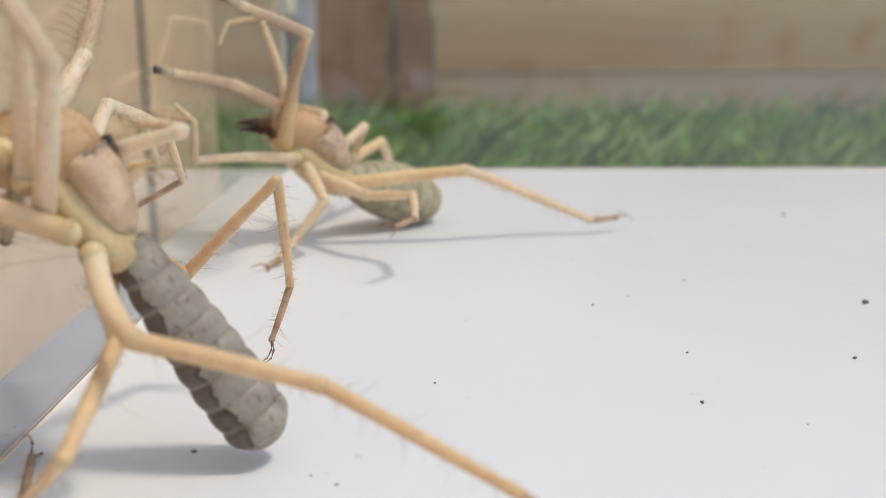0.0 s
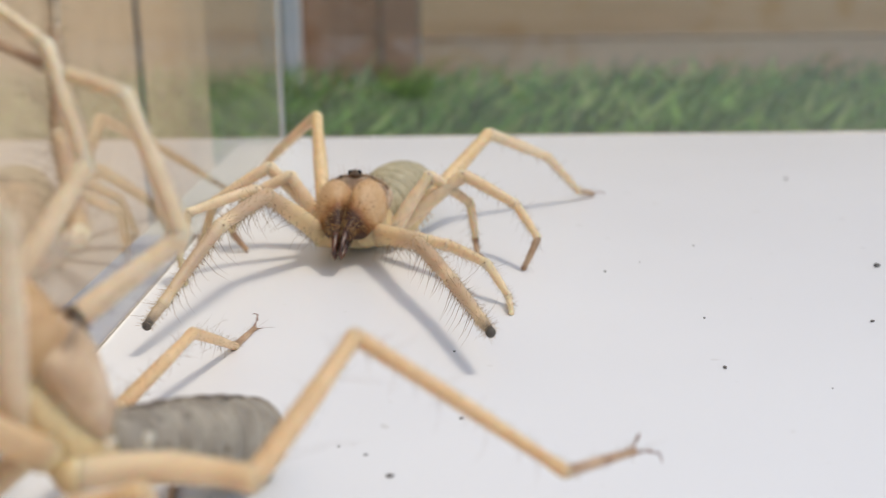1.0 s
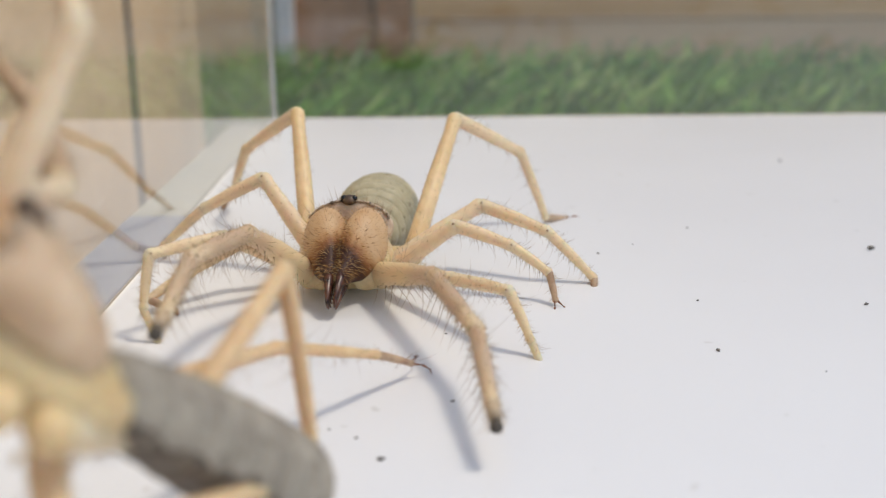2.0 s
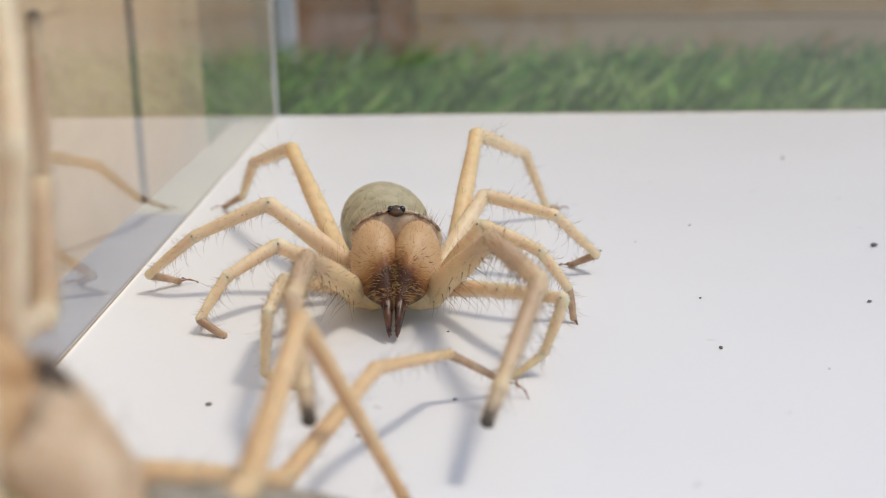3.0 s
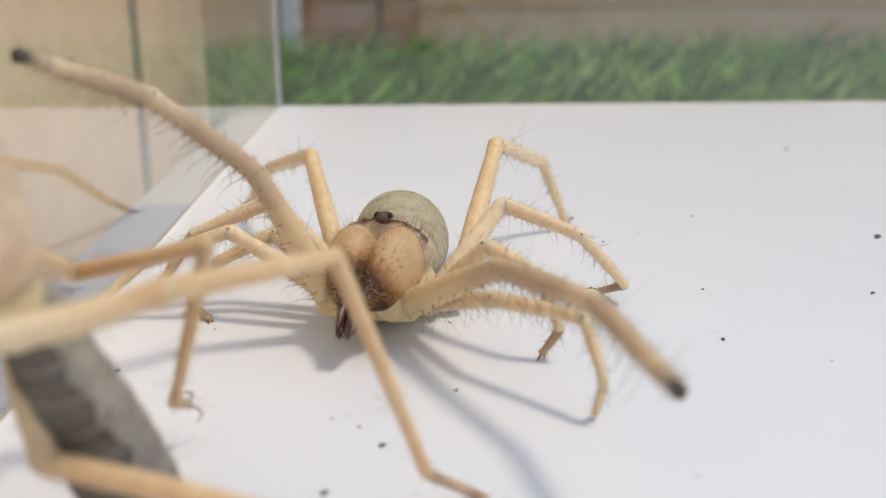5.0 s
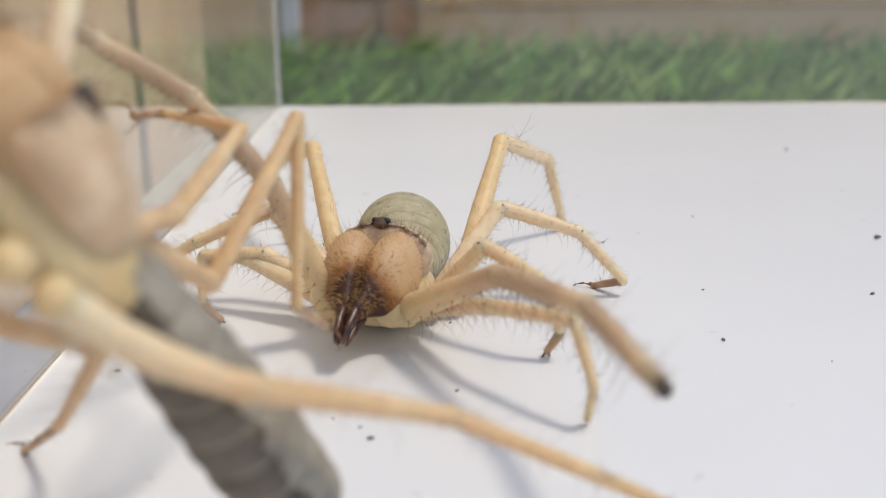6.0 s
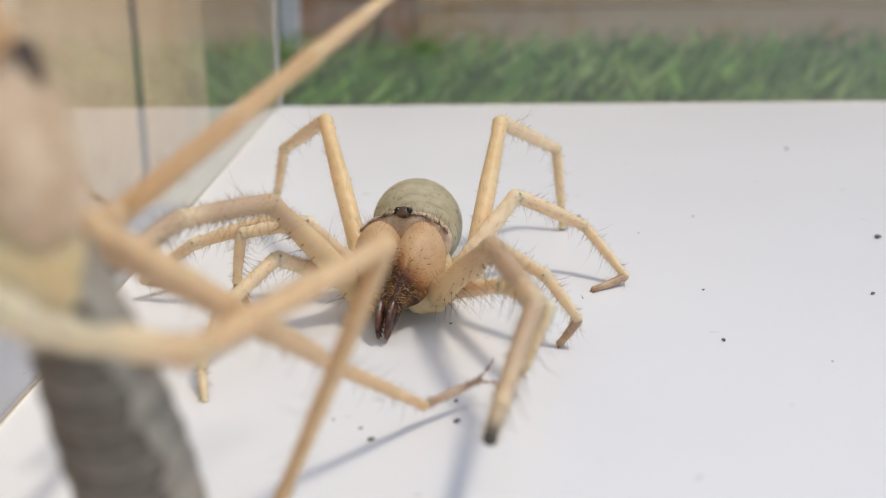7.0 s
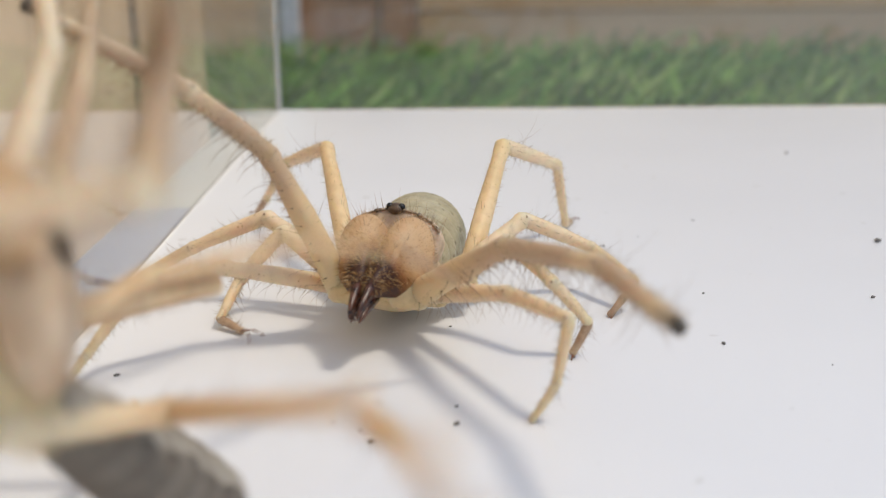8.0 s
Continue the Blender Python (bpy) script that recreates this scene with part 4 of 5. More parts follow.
    limb_moves(MAIN, "L2", 1, [
        (0.0, 29.9, 60.4, 29.1, -19.7),
        (0.3, 36.5, 63.3, 35.2, -21.5),
        (0.5, 52.5, 51.3, 50.9, -23.7),
        (0.7, 35.2, 51.0, 33.4, -49.7),
        (1.0, 12.2, 59.2, 10.6, -25.7),
        (1.5, 41.8, 18.9, 39.2, -27.2),
        (3.0, 16.0, 27.9, 41.1, -23.2),
        (3.5, 18.3, 27.8, 27.9, -29.0),
        (4.0, 16.1, 52.9, 23.7, -58.2),
        (4.5, 9.4, 44.7, 11.7, -46.4),
        (6.0, 3.4, 29.2, 2.8, -3.5),
        (6.5, 11.3, 25.2, 10.3, -11.3),
        (6.8, 17.3, 43.7, 16.8, -3.5),
        (7.0, 24.9, 48.3, 25.2, -8.0),
        (7.5, 40.7, 38.9, 42.4, -35.1),
        (8.0, -3.2, 32.0, 10.5, -53.0),
    ], [
        (0.0, 22.9, -81.0, 18.1, -88.6),
        (0.3, 25.6, -82.8, 18.0, -102.1),
        (0.5, 31.6, -71.4, 15.9, -131.8),
        (0.7, 27.0, -56.9, 22.2, -140.2),
        (1.0, 17.7, -65.2, 26.0, -128.5),
        (1.5, 31.5, -23.8, 17.9, -155.9),
        (3.0, 48.5, -48.2, -22.9, -154.5),
        (3.5, 65.9, -32.0, 10.3, -134.5),
        (4.0, 23.5, -51.1, -9.8, -143.9),
        (4.5, 2.0, -48.6, -19.8, -154.9),
        (6.0, -4.6, -92.0, -24.8, -157.4),
        (6.5, 1.3, -97.4, -22.0, -145.4),
        (6.8, 12.1, -92.7, 3.1, -116.8),
        (7.0, 26.7, -82.9, 23.5, -112.8),
        (7.5, 61.8, -53.1, 61.0, -152.4),
        (8.0, 86.1, -50.7, 160.2, -16.0),
    ])
    limb_moves(MAIN, "L2", -1, [
        (0.0, 203.7, -9.4, 196.4, -78.8),
        (0.3, 196.5, 18.1, 190.8, -59.5),
        (0.5, 196.8, 58.8, 185.2, -42.7),
        (0.7, 175.1, 39.6, 160.2, -35.0),
        (1.0, 196.8, 56.2, 189.6, -35.0),
        (1.5, 182.9, 29.8, 177.2, -18.3),
        (3.0, 134.0, 48.1, 152.5, -17.5),
        (3.5, 139.6, 51.6, 150.1, -23.9),
        (4.0, 155.6, 34.3, 156.1, -24.8),
        (4.5, 149.6, 37.0, 149.8, -20.3),
        (6.0, 150.1, 41.8, 158.6, -24.8),
        (6.5, 142.7, 33.9, 155.2, -21.5),
        (6.8, 148.0, 43.3, 153.0, -16.7),
        (7.0, 134.2, 33.1, 143.8, -17.1),
        (7.5, 144.1, 33.2, 147.1, -22.3),
        (8.0, 158.3, 37.1, 151.4, -32.5),
    ], [
        (0.0, 175.3, -53.0, 157.6, -30.1),
        (0.3, 167.0, -69.7, 145.5, -34.1),
        (0.5, 154.2, -103.4, 114.6, -11.4),
        (0.7, 140.0, -80.5, 85.8, -25.0),
        (1.0, 147.4, -80.4, 102.4, -35.3),
        (1.5, 161.9, -31.7, 106.3, -58.8),
        (3.0, 190.6, -52.1, 171.0, -78.7),
        (3.5, 162.6, -63.7, 179.0, -107.5),
        (4.0, 169.9, -60.6, 173.8, -114.8),
        (4.5, 209.4, -64.6, 157.2, -123.3),
        (6.0, 212.7, -63.6, 129.3, -137.9),
        (6.5, 212.4, -62.1, 137.9, -132.2),
        (6.8, 165.2, -65.0, 154.6, -111.4),
        (7.0, 164.6, -50.3, 159.6, -126.6),
        (7.5, 189.8, -43.8, 164.4, -119.6),
        (8.0, 210.2, -41.2, 169.2, -113.5),
    ])
    limb_moves(MAIN, "L3", 1, [
        (0.0, -18.8, 61.6, -19.3, -20.2),
        (0.3, -17.6, 64.7, -18.6, -22.2),
        (0.5, -13.8, 71.7, -17.1, -26.5),
        (0.7, -14.5, 49.3, -11.1, -29.9),
        (1.0, 22.8, 45.1, 16.6, -32.0),
        (1.5, -14.3, 59.1, -14.3, -25.5),
        (3.0, 1.9, 38.3, 2.3, -24.3),
        (3.5, 5.2, 40.3, -5.0, -21.8),
        (4.0, 0.6, 55.8, -15.3, -23.3),
        (4.5, 15.1, 44.7, 14.6, -27.2),
        (6.0, 4.1, 44.5, 9.6, -24.7),
        (6.5, -2.3, 35.3, 10.9, -28.9),
        (6.8, 7.9, 36.8, 6.9, -19.8),
        (7.0, 25.1, 32.6, 15.6, -15.8),
        (7.5, 20.3, 32.8, 17.4, -20.4),
        (8.0, 3.1, 28.8, 3.3, -26.3),
    ], [
        (0.0, -22.1, -34.0, -24.2, -28.9),
        (0.3, -23.8, -34.7, -27.1, -27.9),
        (0.5, -28.3, -37.0, -34.1, -24.7),
        (0.7, -33.0, -40.2, -44.2, -14.5),
        (1.0, -46.3, -52.5, -65.5, 13.4),
        (1.5, -13.0, -38.8, -67.2, -3.7),
        (3.0, -19.3, -38.5, -127.7, -18.1),
        (3.5, -20.3, -36.3, -125.2, -19.7),
        (4.0, 0.7, -36.4, -110.8, -15.5),
        (4.5, -23.7, -56.4, -91.7, -2.9),
        (6.0, -12.8, -28.7, -37.5, -21.8),
        (6.5, -1.5, -29.7, -47.3, -17.3),
        (6.8, -12.2, -29.3, -61.2, -19.2),
        (7.0, -6.8, -33.8, -110.3, -17.3),
        (7.5, -18.7, -28.7, -57.3, -14.7),
        (8.0, -4.9, -31.1, -53.5, -9.6),
    ])
    limb_moves(MAIN, "L3", -1, [
        (0.0, 203.4, 14.1, 208.3, 33.1),
        (0.3, 198.3, 14.9, 203.1, -30.3),
        (0.5, 192.4, 35.2, 190.2, -16.9),
        (0.7, 192.7, 40.8, 183.8, -5.5),
        (1.0, 175.6, 35.7, 157.0, -27.4),
        (1.5, 178.7, 32.2, 162.6, -24.3),
        (3.0, 234.4, 38.6, 156.7, -12.0),
        (3.5, 221.6, 50.8, 197.3, -19.9),
        (4.0, 177.8, 47.2, 177.9, -19.6),
        (4.5, 225.8, 50.1, 170.3, -19.6),
        (6.0, 228.1, 51.5, 201.2, -15.0),
        (6.5, 232.6, 46.2, 211.1, -14.9),
        (6.8, 206.6, 61.2, 204.2, -17.6),
        (7.0, 229.3, 41.7, 202.7, -24.4),
        (7.5, 231.9, 44.5, 214.1, -16.5),
        (8.0, 225.1, 41.2, 214.3, -15.0),
    ], [
        (0.0, 185.3, -17.5, 145.2, -35.2),
        (0.3, 169.4, -43.0, 139.4, -32.6),
        (0.5, 187.1, -48.5, 92.1, -20.7),
        (0.7, 137.9, -20.9, 130.7, -25.5),
        (1.0, 120.8, -33.8, 156.9, -118.0),
        (1.5, 165.7, -46.5, 239.9, -161.7),
        (3.0, 204.2, -40.7, 308.9, -24.2),
        (3.5, 201.7, -39.2, 317.8, -16.2),
        (4.0, 217.0, -37.4, 319.0, -10.3),
        (4.5, 220.5, -39.7, 306.4, -12.6),
        (6.0, 219.3, -41.2, 324.2, -9.9),
        (6.5, 156.2, -34.4, 304.0, -20.5),
        (6.8, 205.1, -44.1, 219.1, -73.0),
        (7.0, 147.6, -43.0, 219.4, -166.2),
        (7.5, 182.3, -40.5, 215.5, -164.4),
        (8.0, 137.7, -25.2, 212.0, -124.4),
    ])
    limb_moves(MAIN, "L4", 1, [
        (0.0, -20.5, 30.9, -27.6, -5.5),
        (0.3, -46.0, 47.8, -39.9, -4.0),
        (0.5, -75.1, 39.4, -55.7, -6.1),
        (0.7, -68.6, 32.5, -54.2, -7.3),
        (1.0, -70.2, 52.1, -44.2, -20.5),
        (1.5, -70.8, 65.9, -36.8, -21.0),
        (3.0, -64.2, 33.2, -60.3, -12.8),
        (3.5, -62.1, 38.8, -58.0, -8.8),
        (4.0, -56.6, 53.7, -50.7, 0.5),
        (4.5, -53.3, 39.4, -47.4, -4.3),
        (6.0, -52.1, 48.6, -45.8, -5.0),
        (6.5, -52.2, 41.6, -50.2, -3.8),
        (6.8, -56.0, 43.5, -49.4, -15.0),
        (7.0, -57.2, 49.1, -49.0, -17.3),
        (7.5, -52.5, 48.7, -46.9, -9.8),
        (8.0, -54.8, 45.3, -48.7, -4.3),
    ], [
        (0.0, -27.2, -10.7, -29.1, -8.3),
        (0.3, -36.8, -18.2, -36.4, -14.3),
        (0.5, -44.3, -22.5, -41.6, -19.5),
        (0.7, -46.5, -21.9, -44.4, -20.0),
        (1.0, -47.3, -23.9, -46.4, -24.0),
        (1.5, -54.9, -33.3, -50.4, -37.9),
        (3.0, -69.5, -33.7, -43.4, -23.8),
        (3.5, -69.4, -30.2, -46.8, -21.4),
        (4.0, -66.7, -18.1, -50.2, -7.8),
        (4.5, -53.6, -22.3, -50.3, -14.5),
        (6.0, -48.3, -28.0, -48.6, -22.6),
        (6.5, -49.5, -26.2, -49.3, -21.2),
        (6.8, -54.2, -34.8, -52.5, -28.9),
        (7.0, -63.8, -38.6, -55.6, -30.9),
        (7.5, -65.3, -29.6, -56.6, -28.7),
        (8.0, -53.9, -25.0, -52.9, -22.0),
    ])
    limb_moves(MAIN, "L4", -1, [
        (0.0, 257.8, 50.1, 278.2, 21.4),
        (0.3, 242.3, 21.1, 245.5, 3.2),
        (0.5, 224.1, 30.4, 237.2, -14.3),
        (0.7, 238.3, 58.6, 238.1, -28.7),
        (1.0, 232.2, 39.3, 231.9, -14.2),
        (1.5, 243.4, 58.1, 230.3, -19.3),
        (3.0, 258.2, 40.3, 237.2, -14.7),
        (3.5, 256.3, 47.9, 237.7, -12.6),
        (4.0, 257.2, 55.5, 252.2, 6.0),
        (4.5, 269.7, 49.1, 256.0, -4.5),
        (6.0, 263.5, 53.7, 256.7, -4.8),
        (6.5, 265.6, 51.6, 254.5, -5.1),
        (6.8, 259.4, 49.6, 249.4, -19.6),
        (7.0, 264.6, 47.9, 243.9, -16.6),
        (7.5, 267.3, 52.5, 248.8, -10.1),
        (8.0, 268.6, 51.7, 250.1, -1.3),
    ], [
        (0.0, 267.9, 20.5, 282.7, 46.7),
        (0.3, 241.6, 5.0, 255.5, 23.1),
        (0.5, 231.6, -23.5, 233.7, 2.7),
        (0.7, 249.5, -51.3, 238.5, -11.0),
        (1.0, 239.0, -31.4, 242.4, -5.1),
        (1.5, 220.0, -64.9, 229.1, -2.4),
        (3.0, 233.3, -53.0, 244.4, -7.8),
        (3.5, 236.2, -48.4, 245.4, -7.3),
        (4.0, 253.2, -30.8, 265.2, 12.7),
        (4.5, 250.4, -42.7, 268.9, 4.5),
        (6.0, 265.2, -41.4, 281.6, -6.3),
        (6.5, 263.2, -41.3, 280.3, 0.2),
        (6.8, 251.6, -51.7, 264.6, -16.3),
        (7.0, 216.1, -83.9, 262.7, 3.1),
        (7.5, 246.0, -77.2, 267.9, 9.9),
        (8.0, 264.2, -42.0, 270.0, 8.6),
    ])
    body_moves(NEAR, [
        (0.0, -35.0, 109.1, 35.2),
        (0.3, -33.8, 109.3, 38.0),
        (0.5, -37.1, 103.3, 37.2),
        (0.6, -34.7, 88.1, 30.1),
        (0.7, -36.2, 84.4, 20.5),
        (1.0, -31.9, 78.1, 22.8),
        (1.5, -26.8, 60.9, 37.4),
        (3.0, -24.0, 55.3, 25.3),
        (3.5, -28.7, 65.5, 32.9),
        (4.0, -26.3, 57.7, 37.2),
        (4.5, -36.3, 70.7, 34.2),
        (6.0, -24.4, 65.4, 39.6),
        (6.5, -25.8, 57.4, 43.3),
        (7.0, -24.2, 55.9, 43.4),
        (7.5, -29.6, 68.3, 36.7),
        (7.9, -29.9, 69.8, 35.8),
        (8.0, -27.4, 65.5, 31.3),
    ], [
        (0.0, 95.2, 58.6, 3.8),
        (0.3, 95.4, 63.8, 4.3),
        (0.5, 97.5, 65.9, 3.8),
        (0.6, 109.7, 53.3, 3.7),
        (0.7, 119.0, 53.1, 0.4),
        (1.0, 116.0, 60.8, 0.6),
        (1.5, 107.4, 54.8, 1.0),
        (3.0, 111.0, 44.8, -5.1),
        (3.5, 106.4, 68.4, -1.9),
        (4.0, 102.7, 69.6, -6.0),
        (4.5, 101.6, 55.9, -19.4),
        (6.0, 97.1, 59.9, -3.6),
        (6.5, 95.6, 64.1, -4.8),
        (7.0, 95.5, 63.1, -6.1),
        (7.5, 90.0, 74.4, -12.2),
        (7.9, 97.1, 73.3, -6.6),
        (8.0, 100.8, 76.8, -4.4),
    ], [
        (0.0, 2.3, 0.4, 31.0),
        (0.3, 1.6, -2.6, 31.0),
        (0.5, 4.7, 0.5, 31.0),
        (0.6, 29.6, -1.0, 31.0),
        (0.7, 40.0, 24.6, 31.0),
        (1.0, 42.6, 25.4, 31.0),
        (1.5, 36.8, -10.7, 20.0),
        (2.8, 28.6, 22.5, 5.0),
        (3.0, 30.0, 3.7, 0.0),
        (3.5, 40.5, -2.6, 0.0),
        (4.0, 45.2, -15.9, -35.0),
        (4.5, 24.5, -30.0, -25.0),
        (6.0, 16.8, -5.1, -10.0),
        (6.5, 22.9, -28.4, -18.0),
        (7.0, 22.9, -22.3, -16.0),
        (7.5, 23.6, -7.1, -50.0),
        (7.9, 28.5, -5.6, -58.0),
        (8.0, 40.7, 8.4, -58.0),
    ])
    limb_moves(NEAR, "P", 1, [
        (0.0, 25.0, 31.2, 31.2, 18.8),
        (0.3, 43.1, 40.3, 45.7, 21.9),
        (0.5, 50.3, 52.2, 52.3, 23.4),
        (0.6, 49.4, 69.3, 52.8, 23.7),
        (0.7, 37.6, 95.0, 48.6, 22.8),
        (1.0, -16.9, 49.6, 21.6, 15.6),
        (1.5, -31.4, 37.5, 8.9, -1.1),
        (3.0, -24.6, 16.1, 14.4, 13.5),
        (3.5, -9.1, 31.1, 12.7, 7.7),
        (4.0, 31.0, 28.5, 34.2, 16.4),
        (4.5, 46.9, 27.0, 48.0, 20.8),
        (6.0, 61.6, 24.5, 62.1, 25.1),
        (6.5, 61.7, 23.5, 62.3, 25.0),
        (7.0, 57.2, 22.0, 58.0, 23.3),
        (7.5, 45.9, 19.6, 47.6, 19.4),
        (7.9, 25.5, 16.3, 33.0, 13.6),
        (8.0, -14.5, 12.1, 24.9, 6.1),
    ], [
        (0.0, 59.7, 22.3, 60.0, 22.3),
        (0.3, 62.5, 22.8, 62.8, 22.8),
        (0.5, 65.6, 23.8, 65.8, 23.8),
        (0.6, 68.6, 25.5, 68.8, 25.5),
        (0.7, 72.7, 28.2, 73.0, 28.2),
        (1.0, 81.5, 32.9, 80.8, 32.2),
        (1.5, 13.2, -17.5, 14.9, -16.2),
        (3.0, 60.7, 44.8, 60.3, 43.5),
        (3.5, 22.2, -20.1, 23.4, -18.7),
        (4.0, 43.2, -3.7, 43.3, -3.7),
        (4.5, 54.3, 4.5, 54.4, 4.5),
        (6.0, 66.7, 14.0, 66.7, 14.0),
        (6.5, 66.9, 15.2, 67.0, 15.2),
        (7.0, 63.5, 15.0, 63.6, 15.0),
        (7.5, 55.7, 13.1, 55.8, 13.1),
        (7.9, 44.8, 9.8, 44.9, 9.8),
        (8.0, 31.8, 5.3, 32.4, 5.5),
    ])
    limb_moves(NEAR, "P", -1, [
        (0.0, 14.8, 10.7, 21.5, 188.6),
        (0.3, 14.0, 2.4, 24.1, 189.6),
        (0.5, 12.2, -2.3, 16.2, 189.7),
        (0.6, 31.3, 10.8, 32.1, 120.3),
        (0.7, 34.1, 19.2, 38.2, 68.3),
        (1.0, 16.1, 12.0, 19.1, 8.0),
        (1.5, 4.1, 22.6, 18.0, -8.9),
        (3.0, -6.4, 19.5, 15.3, 11.3),
        (3.5, 3.0, 10.8, 22.3, -13.5),
        (4.0, 24.7, 5.1, 28.7, 59.7),
        (4.5, 4.9, -6.9, -22.3, 142.3),
        (6.0, 7.1, 8.8, -14.0, 161.9),
        (6.5, 16.5, 9.5, 15.1, 142.4),
        (7.0, 1.0, 5.3, -6.2, 158.8),
        (7.5, 37.0, 38.2, 39.7, 83.1),
        (7.9, 39.8, 67.9, 45.8, 36.2),
        (8.0, 15.6, 98.5, 18.5, 2.2),
    ], [
        (0.0, -28.2, -38.6, -28.1, -38.2),
        (0.3, -35.0, -34.2, -34.5, -34.1),
        (0.5, -42.4, -32.0, -37.8, -35.9),
        (0.6, 26.0, -8.3, 26.1, -8.4),
        (0.7, 77.1, 11.9, 77.5, 11.7),
        (1.0, 134.4, 25.0, 131.8, 24.2),
        (1.5, 21.5, -0.2, 24.7, -0.8),
        (3.0, 93.7, 14.0, 94.7, 14.0),
        (3.5, 153.2, 17.0, 151.7, 16.7),
        (4.0, 80.0, -2.1, 80.7, -2.1),
        (4.5, 25.6, -28.4, 27.2, -27.6),
        (6.0, 28.1, -4.4, 28.7, -4.4),
        (6.5, 31.9, -6.3, 32.2, -6.2),
        (7.0, 22.4, -16.8, 23.8, -16.2),
        (7.5, 67.7, 1.1, 68.1, 1.1),
        (7.9, 106.4, 10.3, 107.2, 10.3),
        (8.0, 154.7, 15.4, 154.1, 15.3),
    ])
    limb_moves(NEAR, "L1", 1, [
        (0.0, 27.8, 119.2, 16.3, -23.6),
        (0.3, 35.0, 91.6, 32.0, -10.8),
        (0.5, 44.0, 79.7, 43.4, 1.9),
        (0.6, 51.3, 81.2, 51.4, 16.8),
        (0.7, 56.6, 83.4, 57.4, 27.3),
        (1.0, 59.0, 64.9, 59.5, 18.0),
        (1.5, 60.9, 51.5, 61.3, 11.4),
        (3.0, 62.3, 51.1, 62.8, 12.1),
        (3.5, 62.4, 38.9, 62.9, 6.0),
        (4.0, 61.6, 35.9, 62.1, 4.9),
        (4.5, 59.4, 41.3, 60.1, 8.7),
        (6.0, 62.9, 24.3, 63.4, -1.6),
        (6.5, 63.6, 20.2, 64.1, -4.0),
        (7.0, 64.1, 17.1, 64.6, -5.9),
        (7.5, 64.3, 16.2, 64.8, -6.3),
        (7.9, 64.3, 17.1, 64.8, -5.8),
        (8.0, 64.4, 15.9, 64.9, -6.5),
    ], [
        (0.0, -38.5, -16.3, 41.4, -60.9),
        (0.3, 17.5, -23.3, 42.2, -39.7),
        (0.5, 41.5, -22.2, 49.9, -29.2),
        (0.6, 53.6, -17.8, 57.2, -22.2),
        (0.7, 61.0, -14.1, 62.9, -18.0),
        (1.0, 63.3, -17.0, 65.0, -19.4),
        (1.5, 65.1, -18.6, 66.8, -20.5),
        (3.0, 67.0, -17.4, 68.8, -19.6),
        (3.5, 67.0, -19.0, 68.7, -20.8),
        (4.0, 66.4, -18.9, 68.3, -20.6),
        (4.5, 65.1, -16.7, 67.4, -19.1),
        (6.0, 67.4, -20.8, 69.2, -22.5),
        (6.5, 68.0, -21.8, 69.7, -23.4),
        (7.0, 68.4, -22.5, 70.0, -24.1),
        (7.5, 68.5, -22.6, 70.2, -24.2),
        (7.9, 68.6, -22.3, 70.2, -24.0),
        (8.0, 68.6, -22.6, 70.2, -24.2),
    ])
    limb_moves(NEAR, "L1", -1, [
        (0.0, 122.1, 36.1, 121.3, 6.3),
        (0.3, 120.5, 31.1, 119.9, 3.2),
        (0.5, 120.3, 30.3, 119.7, 2.6),
        (0.6, 119.7, 27.5, 118.9, 0.6),
        (0.7, 117.3, 23.5, 116.7, -2.0),
        (1.0, 115.0, 21.5, 114.6, -3.5),
        (1.5, 111.3, 21.8, 111.0, -3.8),
        (3.0, 98.0, 32.5, 98.6, 0.7),
        (3.5, 106.5, 31.2, 106.3, 1.4),
        (4.0, 111.2, 36.6, 110.8, 5.7),
        (4.5, 114.5, 50.5, 114.0, 15.1),
        (6.0, 113.7, 24.9, 113.3, -1.0),
        (6.5, 112.9, 21.2, 112.6, -3.5),
        (7.0, 111.3, 21.0, 111.1, -3.8),
        (7.5, 112.6, 23.6, 112.2, -2.1),
        (7.9, 113.5, 19.3, 113.0, -4.6),
        (8.0, 113.8, 17.8, 113.3, -5.5),
    ], [
        (0.0, 116.2, -16.8, 113.7, -19.0),
        (0.3, 115.2, -18.3, 113.0, -20.2),
        (0.5, 114.9, -18.5, 112.6, -20.5),
        (0.6, 114.2, -19.5, 112.0, -21.4),
        (0.7, 112.5, -20.8, 110.7, -22.5),
        (1.0, 110.9, -21.6, 109.3, -23.2),
        (1.5, 108.1, -22.1, 107.0, -23.6),
        (3.0, 99.0, -21.3, 99.9, -22.9),
        (3.5, 104.1, -20.5, 103.5, -22.1),
        (4.0, 107.4, -18.3, 106.1, -20.2),
        (4.5, 109.7, -14.0, 107.9, -16.8),
        (6.0, 109.6, -20.7, 108.1, -22.4),
        (6.5, 109.1, -21.7, 107.8, -23.2),
        (7.0, 108.2, -21.8, 107.1, -23.4),
        (7.5, 108.9, -20.6, 107.6, -22.6),
        (7.9, 109.5, -21.9, 108.1, -23.5),
        (8.0, 109.7, -22.3, 108.3, -23.8),
    ])
